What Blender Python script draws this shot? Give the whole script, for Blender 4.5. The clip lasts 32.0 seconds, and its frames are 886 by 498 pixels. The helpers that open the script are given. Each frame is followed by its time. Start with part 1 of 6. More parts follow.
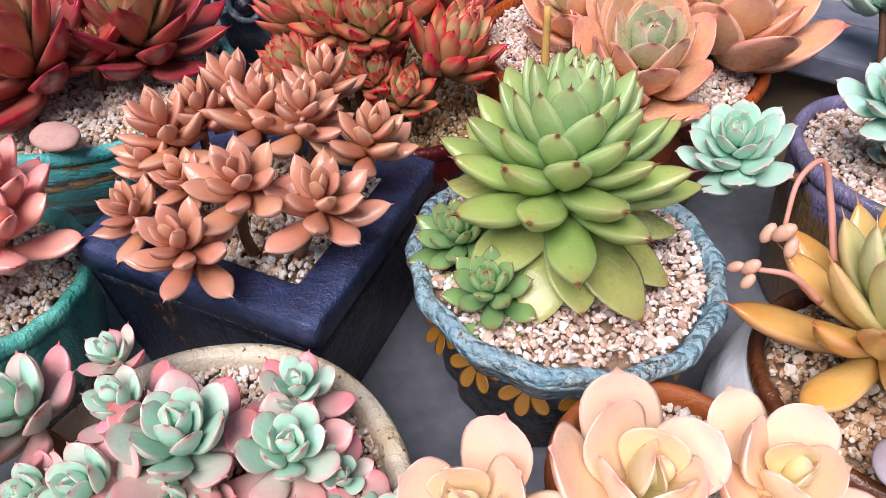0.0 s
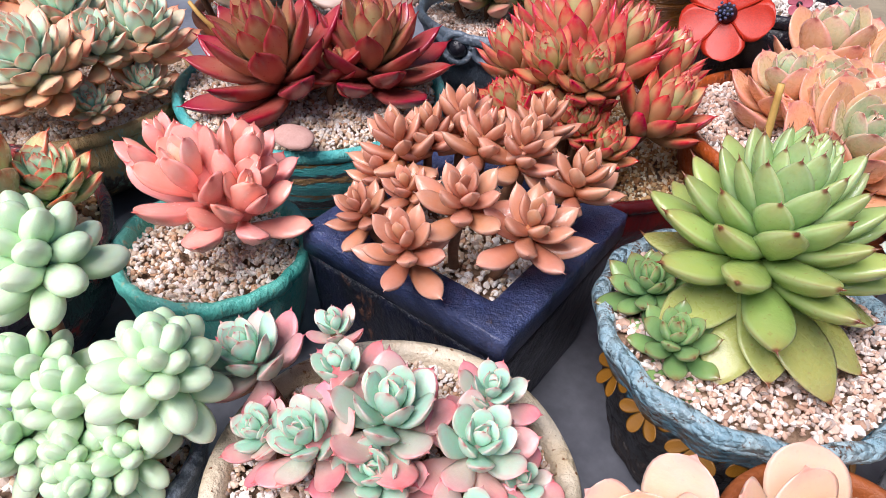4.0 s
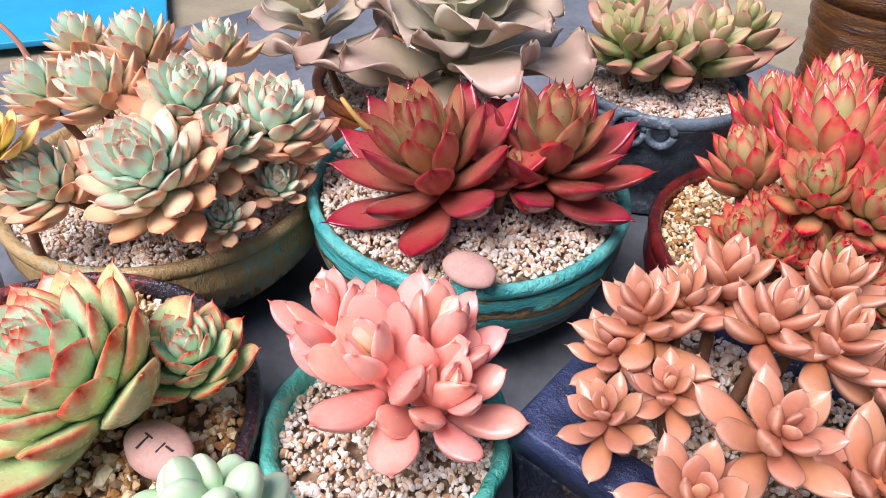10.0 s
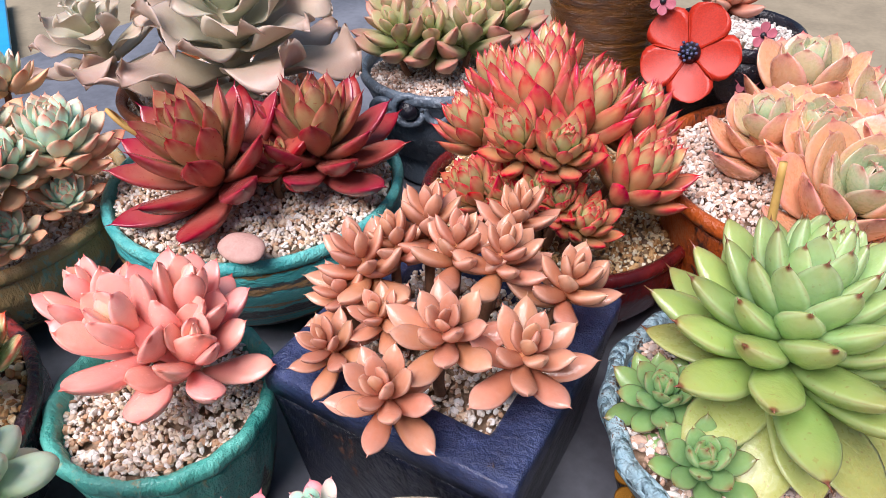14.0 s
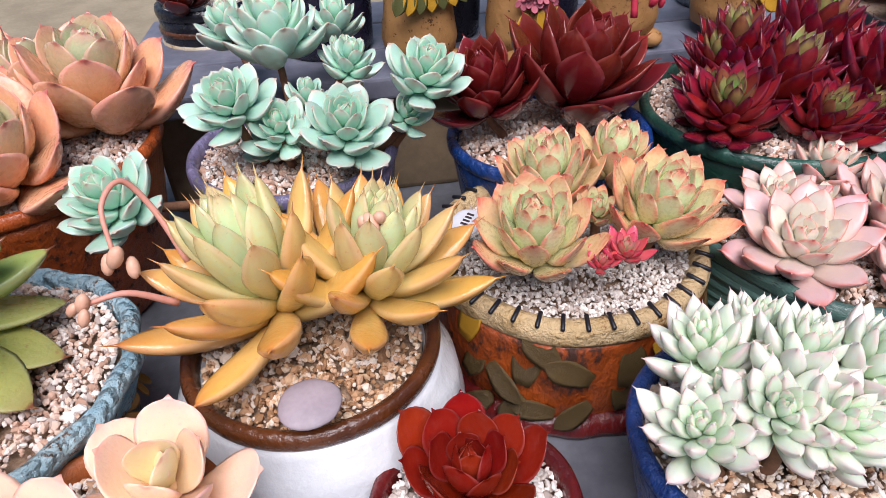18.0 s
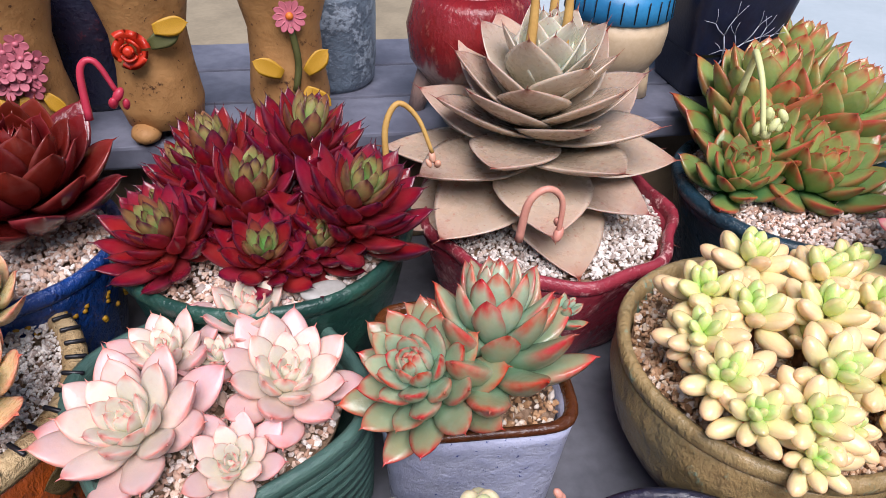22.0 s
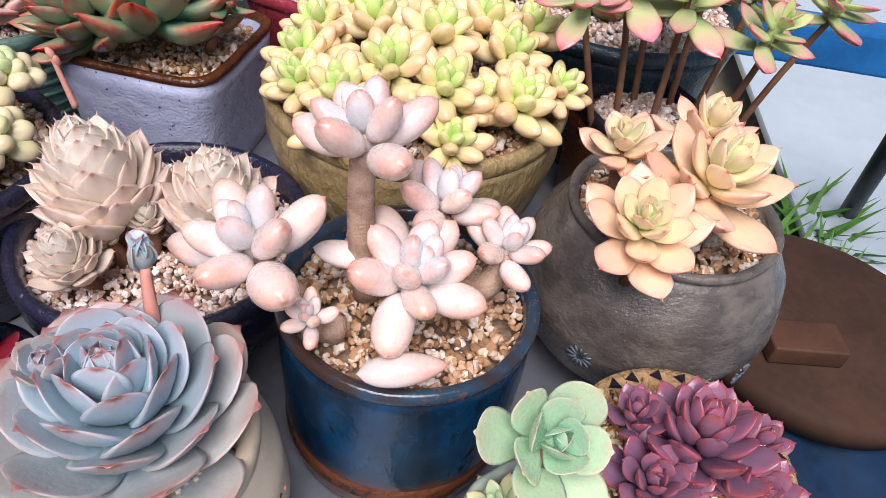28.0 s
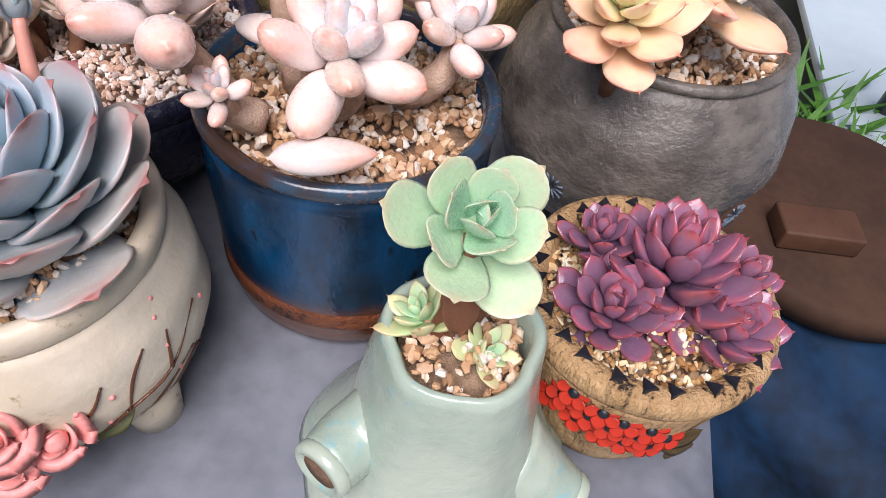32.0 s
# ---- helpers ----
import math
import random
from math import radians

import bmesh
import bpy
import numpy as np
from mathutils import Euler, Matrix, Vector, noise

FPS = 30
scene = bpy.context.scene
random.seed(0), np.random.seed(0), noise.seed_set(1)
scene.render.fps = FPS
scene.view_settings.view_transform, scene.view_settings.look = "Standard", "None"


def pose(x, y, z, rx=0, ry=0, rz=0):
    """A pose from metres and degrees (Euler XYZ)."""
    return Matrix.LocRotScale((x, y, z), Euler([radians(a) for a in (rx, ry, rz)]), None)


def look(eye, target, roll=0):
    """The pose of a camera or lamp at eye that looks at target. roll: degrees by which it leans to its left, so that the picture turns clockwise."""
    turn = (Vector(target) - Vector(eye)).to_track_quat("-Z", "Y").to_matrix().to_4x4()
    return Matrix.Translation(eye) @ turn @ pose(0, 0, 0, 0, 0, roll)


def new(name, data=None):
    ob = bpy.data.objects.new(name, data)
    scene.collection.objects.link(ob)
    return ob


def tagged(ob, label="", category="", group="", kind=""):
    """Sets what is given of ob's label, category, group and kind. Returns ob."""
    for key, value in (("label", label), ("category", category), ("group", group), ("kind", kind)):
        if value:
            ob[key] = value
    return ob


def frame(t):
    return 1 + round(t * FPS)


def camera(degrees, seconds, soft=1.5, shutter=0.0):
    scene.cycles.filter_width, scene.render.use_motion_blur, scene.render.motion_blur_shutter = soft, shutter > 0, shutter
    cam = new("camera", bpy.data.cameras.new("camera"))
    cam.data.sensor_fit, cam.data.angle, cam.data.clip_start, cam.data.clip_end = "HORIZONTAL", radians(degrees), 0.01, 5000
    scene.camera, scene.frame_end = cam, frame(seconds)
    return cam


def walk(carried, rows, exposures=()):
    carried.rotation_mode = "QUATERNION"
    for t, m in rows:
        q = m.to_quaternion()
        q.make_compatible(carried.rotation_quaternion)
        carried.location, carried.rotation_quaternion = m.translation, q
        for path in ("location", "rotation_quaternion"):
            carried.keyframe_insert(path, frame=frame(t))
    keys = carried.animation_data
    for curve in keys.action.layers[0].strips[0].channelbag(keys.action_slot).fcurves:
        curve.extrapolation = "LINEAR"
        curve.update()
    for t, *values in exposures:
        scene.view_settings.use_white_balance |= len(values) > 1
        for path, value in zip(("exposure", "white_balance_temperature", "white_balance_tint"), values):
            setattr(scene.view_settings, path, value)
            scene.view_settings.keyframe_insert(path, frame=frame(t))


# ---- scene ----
# The camera and its walk.
PATH = [
    (0, 0.0000, 0.0000, 0.4150, 46.28, -1.74, 1.66),
    (0.5, -0.0433, -0.0118, 0.4050, 47.00, -2.49, 2.38),
    (1, -0.0722, -0.0198, 0.4025, 47.32, -2.12, 1.82),
    (1.5, -0.0657, -0.0246, 0.4131, 47.76, -2.24, 2.06),
    (2, -0.0481, -0.0318, 0.4118, 48.15, -3.32, 5.06),
    (2.5, -0.0262, -0.0385, 0.4116, 48.89, -4.09, 8.49),
    (3, -0.0035, -0.0488, 0.4098, 49.17, -4.24, 11.92),
    (3.5, -0.0090, -0.0583, 0.4135, 50.19, -3.86, 15.02),
    (4, -0.0432, -0.0385, 0.4206, 50.22, -3.22, 16.12),
    (4.5, -0.0703, -0.0106, 0.4351, 49.76, -2.35, 17.06),
    (6.5, -0.1594, 0.0525, 0.4267, 51.00, -1.77, 17.98),
    (7, -0.1732, 0.0630, 0.4226, 51.07, -1.77, 18.67),
    (7.5, -0.1789, 0.0692, 0.4199, 50.90, -1.90, 19.33),
    (8, -0.1824, 0.0723, 0.4204, 50.89, -1.98, 19.61),
    (8.5, -0.1916, 0.0703, 0.4183, 50.79, -2.08, 20.25),
    (9, -0.1971, 0.0710, 0.4178, 50.69, -1.94, 20.59),
    (9.5, -0.1957, 0.0725, 0.4183, 50.52, -1.78, 20.46),
    (10, -0.1898, 0.0741, 0.4223, 50.53, -1.55, 19.78),
    (10.5, -0.1850, 0.0762, 0.4244, 50.63, -1.37, 18.70),
    (11, -0.1744, 0.0779, 0.4240, 50.55, -0.88, 17.25),
    (11.5, -0.1602, 0.0810, 0.4333, 50.89, -0.68, 15.62),
    (12, -0.1500, 0.0822, 0.4313, 50.96, -0.52, 14.21),
    (12.5, -0.1362, 0.0818, 0.4337, 51.02, -0.03, 12.78),
    (13, -0.1131, 0.0732, 0.4381, 51.21, 0.39, 11.27),
    (13.5, -0.0887, 0.0565, 0.4399, 51.31, 0.50, 10.15),
    (15.5, -0.0011, 0.0018, 0.4314, 51.54, 0.10, 4.83),
    (16, 0.0371, -0.0086, 0.4333, 51.91, 0.90, 1.21),
    (16.5, 0.0756, -0.0264, 0.4334, 52.21, 1.73, -1.52),
    (17, 0.1071, -0.0334, 0.4272, 53.35, 2.36, -9.15),
    (17.5, 0.1270, -0.0415, 0.4070, 53.51, 2.95, -26.15),
    (18, 0.1539, -0.0680, 0.3880, 53.79, 2.79, -35.67),
    (18.5, 0.2268, -0.0882, 0.3949, 53.67, 0.62, -36.51),
    (19, 0.3079, -0.1188, 0.4074, 53.69, -0.09, -34.94),
    (19.5, 0.3811, -0.1478, 0.4131, 54.12, 0.37, -32.70),
    (20, 0.4295, -0.1766, 0.4123, 54.52, -0.33, -29.61),
    (20.5, 0.4397, -0.1962, 0.4105, 54.62, -0.43, -28.43),
    (21, 0.4334, -0.1812, 0.4209, 53.72, 1.28, -34.81),
    (21.5, 0.4423, -0.1705, 0.4155, 53.80, -0.54, -41.97),
    (22, 0.5163, -0.1976, 0.4251, 53.83, -2.13, -39.09),
    (22.5, 0.5929, -0.2436, 0.4246, 54.92, -3.33, -31.95),
    (23, 0.6554, -0.3119, 0.4175, 55.33, -4.21, -23.59),
    (23.5, 0.6781, -0.3547, 0.4004, 55.08, -4.10, -17.55),
    (24, 0.6699, -0.3632, 0.3966, 53.86, -3.72, -18.79),
    (24.5, 0.6477, -0.3705, 0.4082, 54.06, -3.71, -21.26),
    (26.5, 0.7144, -0.4386, 0.3988, 53.19, -6.44, -20.92),
    (27, 0.7430, -0.4758, 0.3810, 51.79, -6.89, -19.63),
    (27.5, 0.7508, -0.4853, 0.3592, 49.10, -6.58, -18.88),
    (28, 0.7551, -0.4835, 0.3455, 47.28, -5.92, -19.15),
    (28.5, 0.7617, -0.4828, 0.3285, 45.75, -6.15, -19.77),
    (29, 0.7707, -0.4857, 0.3069, 43.36, -7.16, -19.34),
    (29.5, 0.7752, -0.4896, 0.3020, 42.07, -7.09, -18.25),
    (30, 0.7798, -0.4943, 0.2966, 41.05, -6.77, -17.43),
    (30.5, 0.7833, -0.4985, 0.2944, 40.53, -6.68, -17.31),
    (31, 0.7848, -0.5011, 0.2923, 40.16, -6.70, -16.83),
    (31.5, 0.7857, -0.4996, 0.2911, 39.71, -6.80, -16.24),
    (32, 0.7912, -0.4990, 0.2873, 39.37, -6.40, -16.00),
]
cam = camera(66.00, 32.0, soft=0.6)
walk(cam, [(row[0], pose(*row[1:])) for row in PATH], exposures=[(0, 0.57), (8, 0.74), (12, 0.74), (16, 0.66), (18, 0.5), (20, 0.52), (22, 0.54), (24, 0.46), (28, 0.44), (32, 0.54)])
# ---- light ----
# World and light: soft daylight from a bright, hazy sky.
world = bpy.data.worlds.new("sky")
scene.world = world
world.use_nodes = True
wn = world.node_tree.nodes
sky = wn.new("ShaderNodeTexSky")
sky.sky_type = "NISHITA"
sky.sun_disc = False
sky.sun_elevation = radians(59.8)
sky.sun_rotation = radians(-149)
world.node_tree.links.new(sky.outputs[0], wn["Background"].inputs[0])
wn["Background"].inputs[1].default_value = 0.055
sun = new("sun", bpy.data.lights.new("sun", "SUN"))
sun.data.energy, sun.data.angle, sun.data.color = 3.4, radians(40), (1.0, 0.948, 1.0)
sun.matrix_world = look((-1.2, -2.0, 4.0), (0, 0, 0))

RNG = random.Random(7)


# ---- materials ----
def rgb(h):
    """Linear colour from a hex string."""
    v = [int(h[i:i + 2], 16) / 255 for i in (0, 2, 4)]
    return tuple(c / 12.92 if c <= 0.04045 else ((c + 0.055) / 1.055) ** 2.4 for c in v) + (1.0,)


class Nodes:
    """A small helper that builds a node material."""

    def __init__(self, name):
        self.mat = bpy.data.materials.new(name)
        self.mat.use_nodes = True
        self.tree = self.mat.node_tree
        self.bsdf = self.tree.nodes["Principled BSDF"]

    def add(self, kind, **sockets):
        node = self.tree.nodes.new(kind)
        for key, value in sockets.items():
            self.put(node.inputs[key.replace("_", " ")], value)
        return node

    def put(self, socket, value):
        if isinstance(value, bpy.types.NodeSocket):
            self.tree.links.new(value, socket)
        else:
            socket.default_value = value

    def math(self, op, a, b=0.0, clamp=False):
        node = self.tree.nodes.new("ShaderNodeMath")
        node.operation, node.use_clamp = op, clamp
        self.put(node.inputs[0], a)
        self.put(node.inputs[1], b)
        return node.outputs[0]

    def mix(self, fac, a, b, blend="MIX"):
        node = self.tree.nodes.new("ShaderNodeMix")
        node.data_type, node.blend_type = "RGBA", blend
        self.put(node.inputs[0], fac)
        self.put(node.inputs[6], a)
        self.put(node.inputs[7], b)
        return node.outputs[2]

    def ramp(self, fac, lo, hi):
        node = self.tree.nodes.new("ShaderNodeMapRange")
        node.interpolation_type = "SMOOTHSTEP"
        self.put(node.inputs[0], fac)
        node.inputs[1].default_value, node.inputs[2].default_value = lo, hi
        return node.outputs[0]

    def noise(self, vec, scale, detail=4.0, rough=0.55):
        node = self.add("ShaderNodeTexNoise", Vector=vec, Scale=scale, Detail=detail, Roughness=rough)
        return node.outputs["Fac"]

    def bump(self, height, strength, dist):
        node = self.add("ShaderNodeBump", Strength=strength, Distance=dist, Height=height)
        self.put(self.bsdf.inputs["Normal"], node.outputs[0])

    def done(self, color, rough, **more):
        self.put(self.bsdf.inputs["Base Color"], color)
        self.put(self.bsdf.inputs["Roughness"], rough)
        for key, value in more.items():
            self.put(self.bsdf.inputs[key.replace("_", " ")], value)
        return self.mat


def leaf_material(name, young, young_tip, old, old_tip, edge, edge_amount=0.5, tip_from=0.55, rough=0.42, freckle=0.0, ages=(0.1, 0.9), bloom=0.2, band=0.58, rich=1.0, tip=0.6):
    """Succulent leaf: the colour runs from base to tip and from young to old leaves; the rim and the point take the edge colour."""
    n = Nodes(name)
    red = rgb(edge)
    dark_tip = (red[0] * 0.6, red[1] * 0.4, red[2] * 0.4, 1)
    uv = n.add("ShaderNodeSeparateXYZ", Vector=n.add("ShaderNodeTexCoord").outputs["UV"])
    across, along = uv.outputs[0], uv.outputs[1]
    info = n.add("ShaderNodeObjectInfo")
    age = n.add("ShaderNodeSeparateColor", Color=info.outputs["Color"])
    where = n.add("ShaderNodeVectorMath", )
    where.operation = "ADD"
    n.put(where.inputs[0], n.add("ShaderNodeTexCoord").outputs["Object"])
    n.put(where.inputs[1], n.math("MULTIPLY", info.outputs["Random"], 37.0))
    vec = where.outputs[0]
    blotch = n.noise(vec, 2.2, 3.0)
    fine = n.noise(vec, 14.0, 5.0)
    turned = n.ramp(n.math("ADD", along, n.math("MULTIPLY", n.math("SUBTRACT", blotch, 0.5), 0.5)), tip_from - 0.3, tip_from + 0.4)
    a = n.mix(turned, rgb(young), rgb(young_tip))
    b = n.mix(turned, rgb(old), rgb(old_tip))
    col = n.mix(n.ramp(age.outputs[0], *ages), a, b)
    side = n.math("ABSOLUTE", n.math("SUBTRACT", n.math("MULTIPLY", across, 2.0), 1.0))
    rim = n.math("MULTIPLY", n.ramp(side, band, 1.0), n.ramp(along, 0.35, 0.85))
    rim = n.math("MAXIMUM", rim, n.ramp(along, 0.82, 0.99))
    rim = n.math("MULTIPLY", rim, n.math("MULTIPLY", n.ramp(blotch, 0.2, 0.6), edge_amount), clamp=True)
    # Thin paler margin of the leaf, with the highlight on its edge painted in.
    lip = n.math("MULTIPLY", n.ramp(side, 0.8, 0.97), n.ramp(along, 0.1, 0.5))
    pale = n.add("ShaderNodeHueSaturation", Color=col, Saturation=0.75, Value=1.3)
    col = n.mix(n.math("MULTIPLY", lip, 0.75 * max(0.2, 1.0 - edge_amount)), col, pale.outputs[0])
    col = n.mix(rim, col, rgb(edge))
    col = n.mix(n.math("MULTIPLY", n.ramp(along, 0.965, 0.995), tip), col, dark_tip)
    col = n.mix(n.math("MULTIPLY", n.ramp(fine, 0.4, 0.75), 0.22), col, rgb(old))
    col = n.mix(n.math("MULTIPLY", n.ramp(n.noise(vec, 5.0, 2.0), 0.45, 0.8), 0.7 * bloom), col, (0.85, 0.82, 0.76, 1))
    if freckle:
        dots = n.noise(vec, 26.0, 1.0)
        col = n.mix(n.math("MULTIPLY", n.ramp(dots, 0.68, 0.74), freckle), col, rgb(edge))
    hsv = n.add("ShaderNodeHueSaturation", Color=col, Saturation=0.98 * rich)
    n.put(hsv.inputs["Value"], n.math("ADD", 0.9, n.math("MULTIPLY", info.outputs["Random"], 0.28)))
    n.put(hsv.inputs["Hue"], n.math("ADD", 0.492, n.math("MULTIPLY", age.outputs[1], 0.016)))
    n.bump(n.math("ADD", fine, blotch), 0.06, 0.05)
    return n.done(hsv.outputs[0], n.math("ADD", rough - 0.12, n.math("MULTIPLY", fine, 0.2)), Subsurface_Weight=0.2,
                  Subsurface_Radius=(0.6, 0.35, 0.2), Subsurface_Scale=0.004, Specular_IOR_Level=0.5)


def glaze(name, main, second, worn, rough=0.25, scale=30.0, amount=0.5, bump=0.4, streak=1.0, worn_from=0.6, lower="", line=0.06, run=0.04, bands=(), speck="", crackle=0.0):
    """Fired glaze: two colours that run into one another, and worn clay showing through.
    lower is the colour under the uneven line where the upper glaze stopped running; bands are rings of two colours; speck is small dots."""
    n = Nodes(name)
    tc = n.add("ShaderNodeTexCoord").outputs["Object"]
    mp = n.add("ShaderNodeMapping", Vector=tc, Scale=(1.0, 1.0, streak))
    big = n.noise(mp.outputs[0], scale, 5.0, 0.6)
    small = n.noise(mp.outputs[0], scale * 7, 4.0, 0.65)
    height = n.add("ShaderNodeSeparateXYZ", Vector=tc).outputs[2]
    col = n.mix(n.math("MULTIPLY", n.ramp(big, 0.35, 0.65), amount), rgb(main), rgb(second))
    if bands:
        shift = n.math("ADD", height, n.math("MULTIPLY", big, 0.022))
        ring = n.math("SINE", n.math("MULTIPLY", shift, bands[2]))
        col = n.mix(n.ramp(n.math("ADD", ring, n.math("MULTIPLY", small, 0.6)), 0.75, 1.15), col, rgb(bands[0]))
        ring = n.math("SINE", n.math("MULTIPLY", shift, bands[2] * 1.63))
        col = n.mix(n.ramp(n.math("ADD", ring, n.math("MULTIPLY", small, 0.6)), 0.95, 1.3), col, rgb(bands[1]))
    if lower:
        drip = n.noise(n.add("ShaderNodeMapping", Vector=tc, Scale=(1.0, 1.0, 0.12)).outputs[0], 55.0, 3.0, 0.6)
        edge = n.math("SUBTRACT", height, n.math("MULTIPLY", n.math("SUBTRACT", drip, 0.5), run * 2.5))
        col = n.mix(n.ramp(edge, line - 0.006, line + 0.006), rgb(lower), col)
    worn_from -= 0.045
    wear = n.ramp(n.math("ADD", n.math("MULTIPLY", big, 0.55), n.math("MULTIPLY", small, 0.45)), worn_from, worn_from + 0.08)
    col = n.mix(wear, col, rgb(worn))
    if speck:
        dots = n.add("ShaderNodeTexVoronoi", Vector=tc, Scale=170.0)
        size = n.math("MULTIPLY", n.ramp(small, 0.45, 0.7), 0.34)
        col = n.mix(n.math("LESS_THAN", dots.outputs["Distance"], size), col, rgb(speck))
    relief = n.math("ADD", small, n.math("MULTIPLY", big, 2.5))
    if crackle:
        cells = n.add("ShaderNodeTexVoronoi", Vector=tc, Scale=crackle)
        relief = n.math("SUBTRACT", relief, n.math("MULTIPLY", cells.outputs["Distance"], 2.2))
    n.bump(relief, min(1.0, bump * 1.3), 0.0035)
    gloss = n.math("ADD", rough + 0.02, n.math("MULTIPLY", wear, 0.3))
    return n.done(col, n.math("ADD", gloss, n.math("MULTIPLY", n.ramp(big, 0.4, 0.7), 0.12)), Coat_Weight=0.2 if rough < 0.4 else 0.0, Coat_Roughness=0.12)


def plain(name, main, second, rough=0.6, scale=40.0, bump=0.2, metal=0.0, shine=0.5):
    n = Nodes(name)
    tc = n.add("ShaderNodeTexCoord").outputs["Object"]
    big, small = n.noise(tc, scale, 4.0), n.noise(tc, scale * 9, 4.0)
    col = n.mix(n.ramp(n.math("ADD", n.math("MULTIPLY", big, 0.7), n.math("MULTIPLY", small, 0.3)), 0.3, 0.7), rgb(main), rgb(second))
    n.bump(small, bump, 0.001)
    return n.done(col, rough, Metallic=metal, Specular_IOR_Level=shine)


def grit_material(name, colours):
    """Loose gravel: every grain takes one of the colours."""
    n = Nodes(name)
    geo = n.add("ShaderNodeNewGeometry")
    ramp = n.add("ShaderNodeValToRGB", Fac=geo.outputs["Random Per Island"])
    ramp.color_ramp.interpolation = "CONSTANT"
    els = ramp.color_ramp.elements
    els[0].color = rgb(colours[0])
    els[1].position, els[1].color = 1 / len(colours), rgb(colours[1])
    for i, c in enumerate(colours[2:], 2):
        els.new(i / len(colours)).color = rgb(c)
    tc = n.add("ShaderNodeTexCoord").outputs["Object"]
    spots = n.noise(tc, 600.0, 3.0)
    col = n.mix(n.math("MULTIPLY", n.ramp(spots, 0.35, 0.75), 0.22), ramp.outputs[0], rgb("9a7a5c"))
    n.bump(spots, 0.3, 0.0005)
    return n.done(col, 0.8)


# ---- mesh helpers ----
def link(name, mesh, material, parent=None, label=""):
    ob = new(name, mesh)
    if material is not None and not mesh.materials:
        mesh.materials.append(material)
    ob.parent = parent
    if label:
        tagged(ob, label)
    return ob


def part(name, bm, material, parent=None, label="", smooth=True):
    """Links a bmesh as one mesh object under a thing or a part."""
    mesh = bpy.data.meshes.new(name)
    bm.to_mesh(mesh)
    bm.free()
    if smooth:
        mesh.polygons.foreach_set("use_smooth", [True] * len(mesh.polygons))
    return link(name, mesh, material, parent, label)


def thing(name, x, y, z, label, category, group="", kind=""):
    ob = new(name)
    ob.empty_display_size = 0.02
    ob.location = (x, y, z)
    return tagged(ob, label, category, group, kind)


def lathe(profile, segs=64, power=2.0, wave=(0, 0.0), stretch=1.0, turn=0.0, close=True, wobble=0.0):
    """A turned shape from (radius, height) pairs. power above 2 squares the plan; wave scallops it."""
    bm = bmesh.new()
    rings = []
    seed = RNG.random() * 50
    for r, z in profile:
        ring = []
        for i in range(segs):
            a = 2 * math.pi * i / segs
            c, s = math.cos(a), math.sin(a)
            k = (abs(c) ** power + abs(s) ** power) ** (-1 / power) if power < 16 else 1 / max(abs(c), abs(s), 0.715)
            k *= 1 + wave[1] * math.cos(wave[0] * a)
            if wobble:
                k *= 1 + wobble * noise.noise((c * 2 + seed, s * 2, z * 30))
            x, y = r * k * c * stretch, r * k * s
            ct, st = math.cos(turn), math.sin(turn)
            ring.append(bm.verts.new((x * ct - y * st, x * st + y * ct, z)))
        rings.append(ring)
    for a, b in zip(rings, rings[1:]):
        for i in range(segs):
            j = (i + 1) % segs
            bm.faces.new((a[i], a[j], b[j], b[i]))
    if close:
        bm.faces.new(rings[0][::-1])
        bm.faces.new(rings[-1])
    bm.normal_update()
    return bm


def tube(points, radii, segs=8):
    """A bent, tapered rod along points."""
    bm = bmesh.new()
    pts = [Vector(p) for p in points]
    rings = []
    side = None
    for i, p in enumerate(pts):
        d = (pts[min(i + 1, len(pts) - 1)] - pts[max(i - 1, 0)]).normalized()
        side = d.orthogonal() if side is None else (side - d * side.dot(d))
        side.normalize()
        up = d.cross(side)
        r = radii[i] if hasattr(radii, "__len__") else radii
        rings.append([bm.verts.new(p + r * (math.cos(2 * math.pi * k / segs) * side + math.sin(2 * math.pi * k / segs) * up)) for k in range(segs)])
    for a, b in zip(rings, rings[1:]):
        for k in range(segs):
            bm.faces.new((a[k], a[(k + 1) % segs], b[(k + 1) % segs], b[k]))
    bm.faces.new(rings[0][::-1])
    bm.faces.new(rings[-1])
    return bm


def box(sx, sy, sz, at=(0, 0, 0), bevel=0.002, segs=2):
    bm = bmesh.new()
    bmesh.ops.create_cube(bm, size=1, matrix=Matrix.Translation(at) @ Matrix.Diagonal((sx, sy, sz, 1)))
    if bevel:
        bmesh.ops.bevel(bm, geom=bm.edges[:], offset=bevel, segments=segs, affect="EDGES", profile=0.6)
    return bm


def curve_path(points, steps=6):
    """Catmull-Rom points through the given ones."""
    p = [Vector(q) for q in points]
    p = [2 * p[0] - p[1]] + p + [2 * p[-1] - p[-2]]
    out = []
    for i in range(1, len(p) - 2):
        for k in range(steps):
            t = k / steps
            a, b, c, d = p[i - 1:i + 3]
            out.append(0.5 * (2 * b + (c - a) * t + (2 * a - 5 * b + 4 * c - d) * t * t + (3 * b - a - 3 * c + d) * t ** 3))
    out.append(p[-2])
    return out


